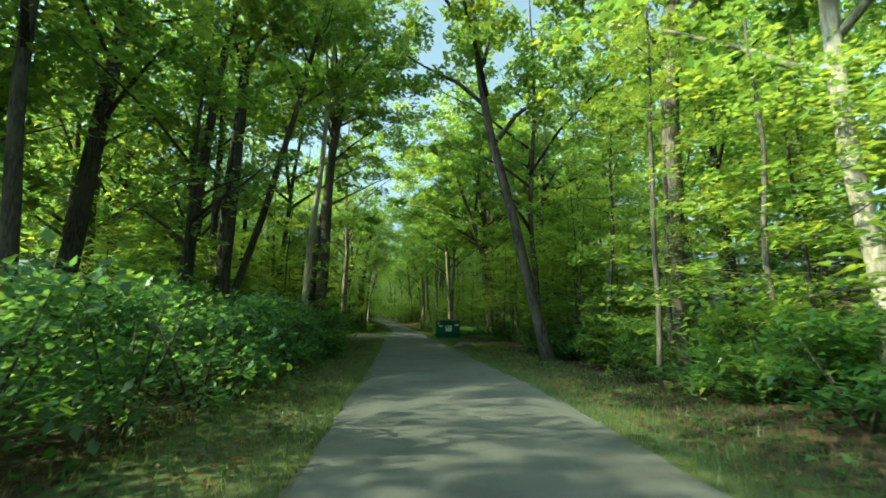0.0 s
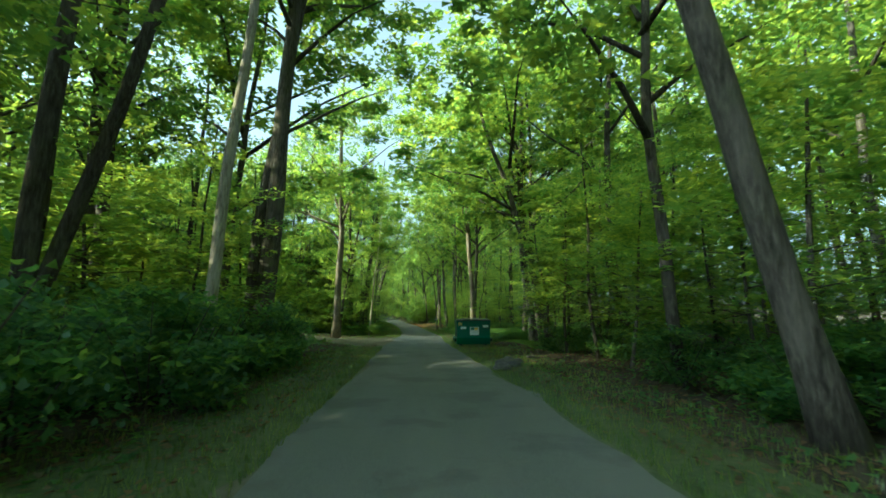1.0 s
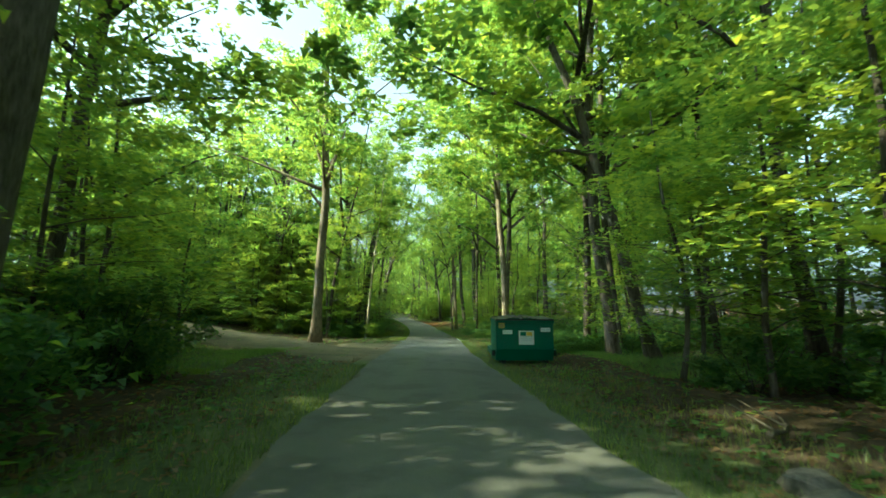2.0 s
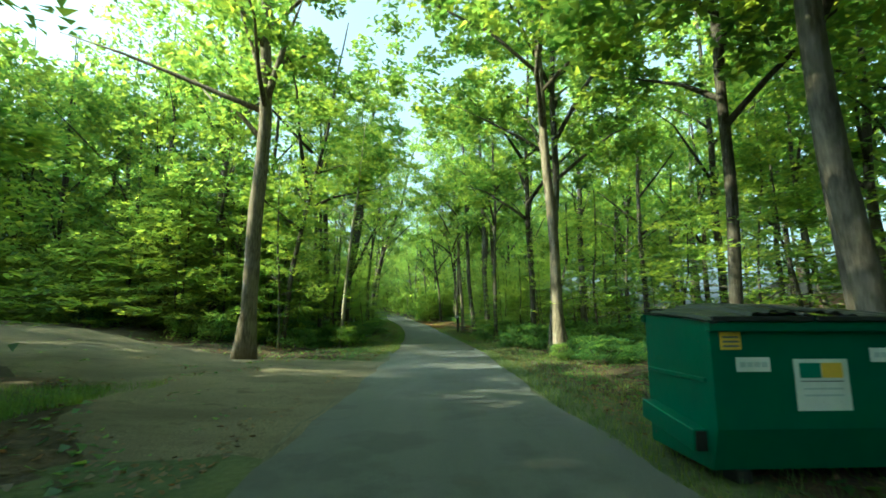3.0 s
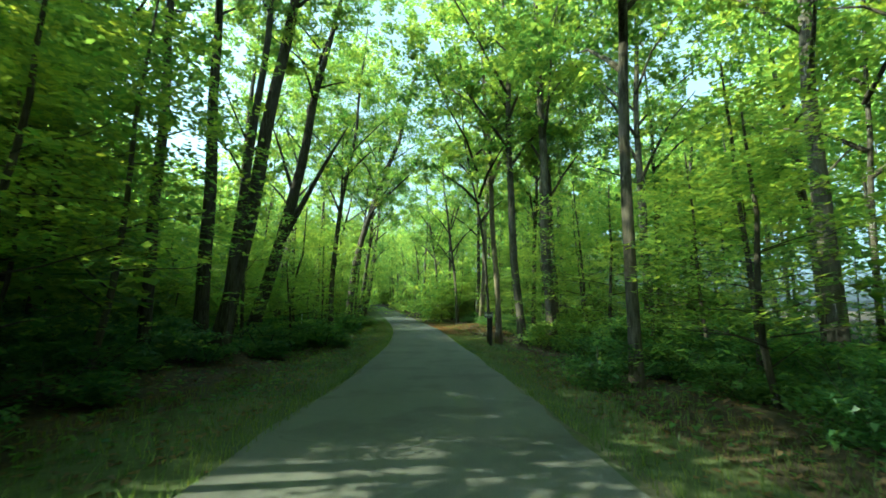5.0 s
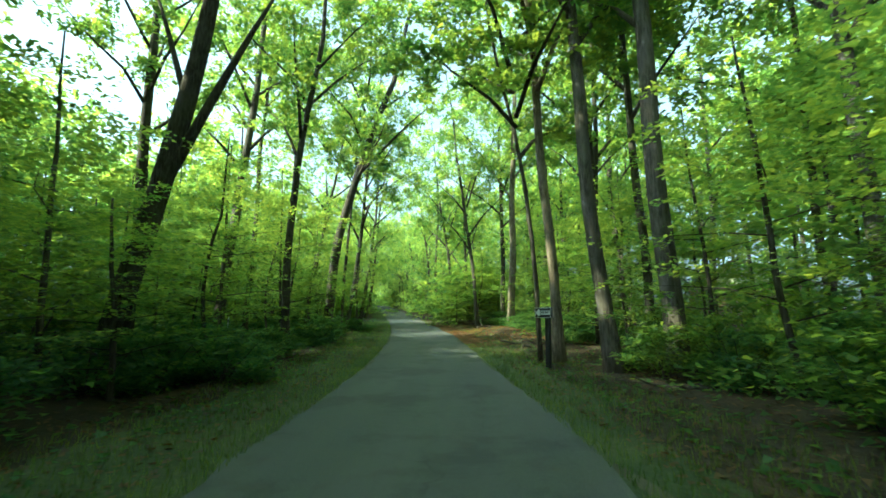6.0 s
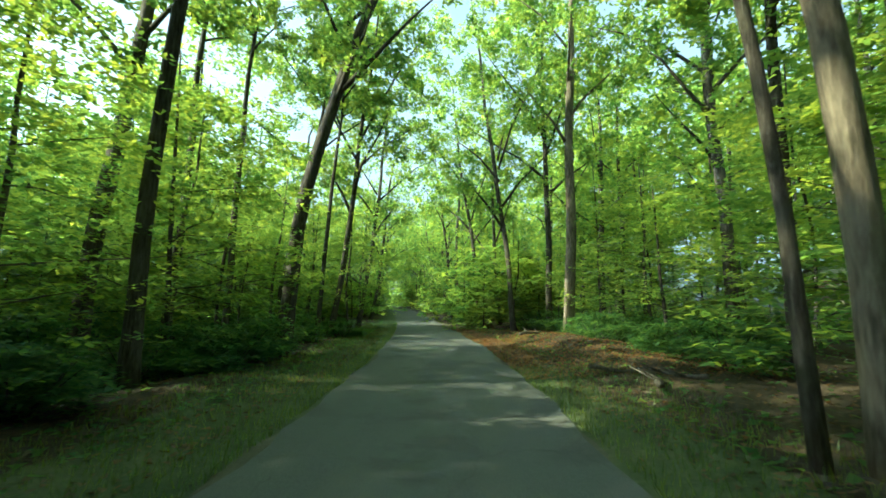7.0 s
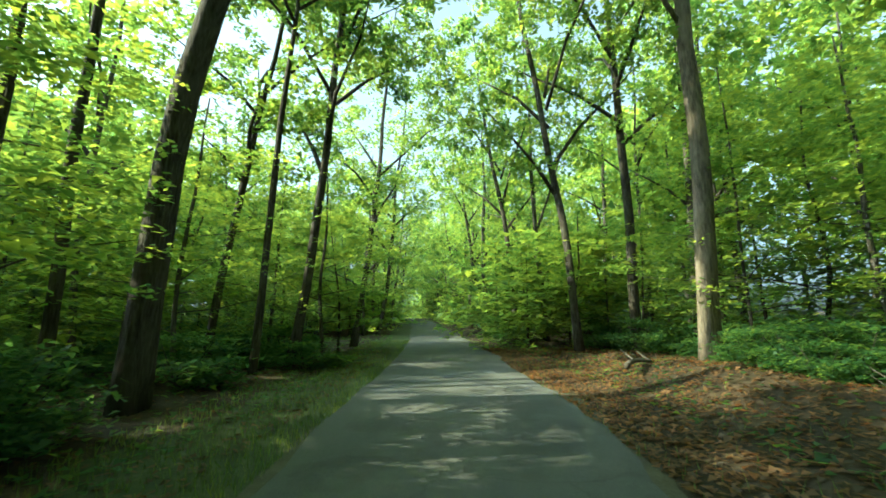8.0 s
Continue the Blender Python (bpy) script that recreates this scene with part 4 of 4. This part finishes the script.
def dumpster(x, y, turn):
    w, d, zf, zb = 1.67, 1.05, 1.255, 1.32
    top = new("dumpster")
    top.matrix_basis = pose(x, y, float(rise(y)) - 0.02, 0, 0, turn)
    t = 0.03
    floor = 0.1
    part("body", prism([(0.10, floor), (0, 0.42), (0, zf), (t, zf), (t, 0.43), (0.12, floor + t), (d - t, floor + t), (d - t, zb), (d, zb), (d, floor)], -w / 2, w / 2), GREEN, top)
    for s in (-1, 1):
        x0 = s * (w / 2 - 0.015)
        part("side_wall", prism([(0.02, 0.42), (0.12, floor), (d - 0.01, floor), (d - 0.01, zb - 0.01), (0.02, zf - 0.01)], x0 - 0.016, x0 + 0.016), GREEN, top)
        part("fork_pocket", box_bm((0.12, 0.85, 0.17), (s * (w / 2 + 0.06), 0.56, 0.36), 0.012, (7, 0, 0)), GREEN, top)
        part("side_crease", box_bm((0.03, d - 0.12, 0.035), (s * (w / 2 + 0.006), d / 2 + 0.03, 0.78), 0.008), GREEN, top)
        # the pocket is solid: a black block gives the shade of its hollow end
        part("pocket_shade", box_bm((0.085, 0.02, 0.15), (s * (w / 2 + 0.06), 0.133, 0.308)), BLACK, top, "black block painted as the shade inside the fork pocket")
        part("skid", box_bm((0.12, d - 0.1, 0.1), (s * 0.62, d / 2, 0.055), 0.01), BLACK, top)
    part("front_rim", box_bm((w + 0.05, 0.07, 0.08), (0, -0.015, zf - 0.05), 0.012), GREEN, top)
    part("back_rim", box_bm((w + 0.05, 0.07, 0.08), (0, d + 0.015, zb - 0.05), 0.012), GREEN, top)
    part("hinge_bar", box_bm((w, 0.04, 0.04), (0, d + 0.01, zb + 0.03), 0.012), BLACK, top)
    for s in (-1, 1):  # two sagging ribbed lids
        bm = bmesh.new()
        n, mcount = 40, 12
        grid = []
        for upper in (0, 1):
            for i in range(n + 1):
                for j in range(mcount + 1):
                    u, v = i / n, j / mcount
                    px = s * (0.012 + 0.85 * u)
                    py = -0.05 + (d + 0.05) * v
                    pz = zf + 0.02 + (zb - zf + 0.02) * v + 0.032 * math.sin(math.pi * (0.1 + 0.85 * v)) * (1 if s < 0 else 0.75) * (0.55 + 0.6 * math.sin(math.pi * (0.15 + 0.8 * u))) - 0.05 * u ** 3 + 0.02 * math.sin(7 * u + s) + 0.022 * (0.5 + 0.5 * math.tanh(4 * math.sin(2 * math.pi * u * 6))) + 0.012 * upper
                    grid.append(bm.verts.new((px, py, pz)))
        at = lambda k, i, j: grid[k * (n + 1) * (mcount + 1) + i * (mcount + 1) + j]
        for i in range(n):
            for j in range(mcount):
                bm.faces.new((at(1, i, j), at(1, i + 1, j), at(1, i + 1, j + 1), at(1, i, j + 1)))
                bm.faces.new((at(0, i, j), at(0, i, j + 1), at(0, i + 1, j + 1), at(0, i + 1, j)))
        for i in range(n):
            for j in (0, mcount):
                bm.faces.new((at(0, i, j), at(0, i + 1, j), at(1, i + 1, j), at(1, i, j)))
        for j in range(mcount):
            for i in (0, n):
                bm.faces.new((at(0, i, j), at(1, i, j), at(1, i, j + 1), at(0, i, j + 1)))
        bmesh.ops.recalc_face_normals(bm, faces=bm.faces)
        lid = part("lid", bm, LID, top, "ribbed black plastic lid")
        part("lid_lip", box_bm((0.83, 0.03, 0.04), (s * 0.437, -0.062, zf + 0.012), 0.008), LID, lid)

    def sticker(name, x0, x1, z0, z1, mat, label):
        return part(name, box_bm((x1 - x0, 0.006, z1 - z0), (-w / 2 + (x0 + x1) / 2, -0.004, (z0 + z1) / 2)), mat, top, label)

    def mark(parent, x0, x1, z0, z1, mat, name="print_bar"):
        part(name, box_bm((x1 - x0, 0.004, z1 - z0), (-w / 2 + (x0 + x1) / 2, -0.009, (z0 + z1) / 2)), mat, parent)

    s1 = sticker("yellow_sticker", 0.075, 0.245, zf - 0.230, zf - 0.090, YELLOW, "small yellow warning sticker")
    for k in range(3):
        mark(s1, 0.095, 0.225, zf - 0.140 - 0.035 * k, zf - 0.125 - 0.035 * k, INK)
    s2 = sticker("white_sticker", 0.19, 0.465, zf - 0.400, zf - 0.290, WHITE, "white sticker with a line of print")
    for k in range(4):
        mark(s2, 0.22 + 0.058 * k, 0.265 + 0.058 * k, zf - 0.365, zf - 0.325, paint_light)
    s3 = sticker("sign_panel", 0.655, 1.1, zf - 0.700, zf - 0.305, WHITE, "white square panel with a green and yellow mark")
    mark(s3, 0.7, 0.87, zf - 0.450, zf - 0.335, LOGO_GREEN, "emblem_block")  # a plain two-colour emblem
    mark(s3, 0.88, 1.05, zf - 0.450, zf - 0.335, YELLOW, "emblem_block")
    mark(s3, 0.7, 1.05, zf - 0.480, zf - 0.472, INK)
    for k in range(2):
        mark(s3, 0.72, 1.04, zf - 0.540 - 0.05 * k, zf - 0.525 - 0.05 * k, paint_light)
    s4 = sticker("white_sticker", 1.3, 1.58, zf - 0.330, zf - 0.220, WHITE, "white sticker with a line of print")
    for k in range(4):
        mark(s4, 1.335 + 0.058 * k, 1.38 + 0.058 * k, zf - 0.295, zf - 0.255, paint_light)
    return tagged(top, "dark green steel dumpster with ribbed black lids beside the lane", "dumpster")


paint_light = paint_material("pale_print", (0.5, 0.55, 0.56), 0.6)
dumpster(1.92, 32.92, 3)

# ---- arrow sign on a post ----


def arrow_sign(x, y):
    top = new("arrow_sign")
    top.matrix_basis = pose(x, y, float(ground_z(x, y)) - 0.05, 0, 0, -36)
    part("post", box_bm((0.11, 0.11, 1.6), (0.06, 0.05, 0.75), 0.008, (0, 1.0, 0)), BLACK, top)
    board = part("board", box_bm((0.455, 0.06, 0.262), (0, -0.035, 1.41), 0.006), BLACK, top, "black board edged with thin white lines")

    def on_board(bm):
        bmesh.ops.transform(bm, matrix=pose(0, -0.067, 1.41), verts=bm.verts)
        return bm

    for z in (0.118, -0.118):
        part("edge_line", on_board(box_bm((0.43, 0.006, 0.006), (0, 0, z))), WHITE, board)
    for x0 in (-0.214, 0.214):
        part("edge_line", on_board(box_bm((0.006, 0.006, 0.228), (x0, 0, 0))), WHITE, board)
    bm = prism([(-0.2, 0.0), (-0.11, 0.088), (-0.085, 0.05), (0.195, 0.05), (0.195, -0.05), (-0.085, -0.05), (-0.11, -0.088)], -0.004, 0.004)
    bmesh.ops.transform(bm, matrix=Matrix(((0, 1, 0, 0), (1, 0, 0, 0), (0, 0, 1, 0), (0, 0, 0, 1))), verts=bm.verts)
    bmesh.ops.recalc_face_normals(bm, faces=bm.faces)
    arrow = part("arrow", on_board(bm), WHITE, board, "white arrow pointing across the lane")
    words = bpy.data.curves.new("lettering", "FONT")
    words.body, words.size, words.align_x, words.align_y, words.extrude, words.offset = "ONE WAY", 0.1, "CENTER", "CENTER", 0.002, 0.0025
    flat = bpy.data.objects.new("lettering", words)
    me = bpy.data.meshes.new_from_object(flat)
    bpy.data.objects.remove(flat)
    me.materials.clear()
    me.materials.append(BLACK)
    me.transform(pose(0.05, -0.074, 1.41) @ pose(0, 0, 0, 90, 0, 0) @ Matrix.Diagonal((0.57, 1, 1, 1)))
    child("lettering", me, arrow, None, "black capital letters")
    return tagged(top, "black wooden post with a one-way arrow board", "sign")


arrow_sign(-0.02, 68.9)


def stake(x, y, h):
    top = new("stake")
    top.matrix_basis = pose(x, y, float(ground_z(x, y)) - 0.05, 2, 3, 20)
    part("shaft", box_bm((0.03, 0.02, h), (0, 0, h / 2), 0.004), WHITE, top)
    part("band", box_bm((0.034, 0.024, 0.08), (0, 0, h - 0.12), 0.004), INK, top)
    return tagged(top, "thin white marker stake at the edge of the wood", "stake")


stake(-9.31, 70.88, 1.35)

# ---- houses glimpsed through the wood ----


def brick_material():
    m, nt, b = material("red_brick", 0.85, 0.2)
    br = node(nt, "ShaderNodeTexBrick", Scale=1.0)
    for k, v in (("Color1", (0.34, 0.16, 0.11, 1)), ("Color2", (0.26, 0.11, 0.08, 1)), ("Mortar", (0.4, 0.36, 0.32, 1)), ("Mortar Size", 0.012), ("Brick Width", 0.22), ("Row Height", 0.075)):
        br.inputs[k].default_value = v
    tc = nt.nodes.new("ShaderNodeTexCoord")
    mp = node(nt, "ShaderNodeMapping", Rotation=(radians(90), 0, 0))
    nt.links.new(tc.outputs["Object"], mp.inputs["Vector"])
    nt.links.new(mp.outputs["Vector"], br.inputs["Vector"])
    nt.links.new(br.outputs["Color"], b.inputs["Base Color"])
    return m


BRICK = brick_material()
SHINGLE = grained("roof_shingle", (0.05, 0.045, 0.04), (0.1, 0.09, 0.085), (0.16, 0.15, 0.14), 2.0)
SIDING = grained("pale_siding", (0.5, 0.48, 0.43), (0.6, 0.58, 0.53), (0.68, 0.66, 0.62), 0.7, stretch=(1, 1, 8), bumps=(0.2, 0.01))
GLASS, _gnt, _gb = material("window_glass", 0.05, 0.6)
_gb.inputs["Base Color"].default_value = (0.02, 0.025, 0.03, 1)


def house(x, y, turn, w, d, mat, word):
    top = new("house")
    top.matrix_basis = pose(x, y, float(ground_z(x, y)) - 0.1, 0, 0, turn)
    h = 3.0
    for s in (-1, 1):
        part("wall", box_bm((0.2, d, h), (s * (w / 2 - 0.1), 0, h / 2)), mat, top)
        part("gable", prism([(-d / 2 + 0.05, h), (d / 2 - 0.05, h), (0, h + d * 0.26)], s * (w / 2 - 0.1) - 0.1, s * (w / 2 - 0.1) + 0.1), SIDING, top)
        part("roof", prism([(s * (d / 2 + 0.45), h - 0.18), (s * (d / 2 + 0.45), h - 0.02), (0, h + d * 0.26 + 0.2), (0, h + d * 0.26 + 0.04)], -w / 2 - 0.4, w / 2 + 0.4), SHINGLE, top)
    xs = [-w / 2 + 0.2, -w * 0.34, -w * 0.2, -0.5, 0.5, w * 0.2, w * 0.34, w / 2 - 0.2]
    for s in (-1, 1):
        yy = s * (d / 2 - 0.1)
        for k in range(7):
            x0, x1 = xs[k], xs[k + 1]
            if k % 2 == 0:
                part("wall", box_bm((x1 - x0, 0.2, h), ((x0 + x1) / 2, yy, h / 2)), mat, top)
                continue
            door = k == 3 and s < 0
            z0, z1 = (0.15, 2.2) if door else (1.0, 2.25)
            part("wall", box_bm((x1 - x0, 0.2, z0), ((x0 + x1) / 2, yy, z0 / 2)), mat, top)
            part("wall", box_bm((x1 - x0, 0.2, h - z1), ((x0 + x1) / 2, yy, (h + z1) / 2)), mat, top)
            if door:
                part("door", box_bm((x1 - x0 - 0.02, 0.06, z1 - z0), ((x0 + x1) / 2, yy, (z0 + z1) / 2), 0.01), WHITE, top)
                continue
            win = part("window", box_bm((x1 - x0 - 0.08, 0.02, z1 - z0 - 0.08), ((x0 + x1) / 2, yy, (z0 + z1) / 2)), GLASS, top)
            for e in (x0 + 0.04, (x0 + x1) / 2, x1 - 0.04):
                part("frame", box_bm((0.07, 0.08, z1 - z0), (e, yy, (z0 + z1) / 2)), WHITE, win)
            for e in (z0 + 0.035, z1 - 0.035):
                part("frame", box_bm((x1 - x0 - 0.16, 0.075, 0.07), ((x0 + x1) / 2, yy, e)), WHITE, win)
            part("sill", box_bm((x1 - x0 + 0.1, 0.3, 0.06), ((x0 + x1) / 2, yy, z0 - 0.02)), SIDING, win)
    part("chimney", box_bm((0.7, 0.6, 1.6), (w * 0.25, 0.5, h + d * 0.26 + 0.3), 0.02), BRICK, top)
    return tagged(top, f"single-storey {word} house half hidden behind the trees", "house")


house(30, 30, 75, 13, 8, BRICK, "red brick")
house(30, 66, 80, 12, 8, BRICK, "red brick")
house(24, 104, 62, 13, 8, BRICK, "red brick")

# ---- stones, fallen wood ----


def stone(x, y, s, k):
    r = np.random.default_rng(k)
    bm = bmesh.new()
    bmesh.ops.create_icosphere(bm, subdivisions=2, radius=1)
    for v in bm.verts:
        v.co *= 1 + 0.25 * noise.noise(v.co * 1.3 + Vector((k, 0, 0)))
    bmesh.ops.transform(bm, matrix=Matrix.Diagonal((s, s * 0.8, s * 0.55, 1)), verts=bm.verts)
    me = bpy.data.meshes.new("stone")
    bm.to_mesh(me)
    bm.free()
    me.materials.append(STONE)
    ob = new("stone", me)
    ob.matrix_basis = pose(x, y, float(ground_z(x, y)) + 0.2 * s, 0, 0, r.uniform(0, 360))
    return tagged(ob, "dark rough stone lying at the lane's edge", "stone", "stones by the lane")


STONE = grained("dark_stone", (0.03, 0.03, 0.03), (0.08, 0.078, 0.075), (0.15, 0.145, 0.14), 4.0, bumps=(0.6, 0.04))
for k, (x, y, s) in enumerate([(1.75, 21.6, 0.28), (2.0, 22.2, 0.36), (2.35, 22.9, 0.25)] ):
    stone(x, y, s, k)


def fallen_branch(x, y, turn, length, r, k):
    line = [(length * (u - 0.5), 0.12 * math.sin(4 * u + k), 0.05 + 0.05 * math.sin(5 * u + k)) for u in np.linspace(0, 1, 7)]
    top = new("fallen_branch")
    top.matrix_basis = pose(x, y, float(ground_z(x, y)) + 0.02, 0, 0, turn)
    child("stem", mesh_of("stem", *tube(line, [r * (1 - 0.11 * i) for i in range(7)], 7, k), BARK["grey"], True), top)
    for j in (2, 4):
        p = np.array(line[j])
        child("twig", mesh_of("twig", *tube([p, p + (0.2, 0.25 * (-1) ** j, 0.12), p + (0.5, 0.45 * (-1) ** j, 0.2)], [r * 0.45, r * 0.3, r * 0.1], 5, j), BARK["grey"], True), top)
    return tagged(top, "fallen grey branch lying on leaf litter", "branch", "fallen branches")


for k, (x, y, a, l, r) in enumerate([(-1.0, 84.5, 60, 2.6, 0.06), (0.2, 74.2, 75, 1.6, 0.06), (-0.2, 75.4, 20, 1.1, 0.045), (0.6, 75.0, 130, 1.3, 0.05), (0.5, 80.2, 40, 1.3, 0.025), (4.2, 50.0, 15, 2.0, 0.05), (-6.5, 47.2, 70, 1.8, 0.05), (-9.0, 76.5, 20, 2.6, 0.06), (3.4, 24.8, 60, 1.6, 0.04), (1.7, 66.0, 150, 1.8, 0.05)]):
    fallen_branch(x, y, a, l, r, k)
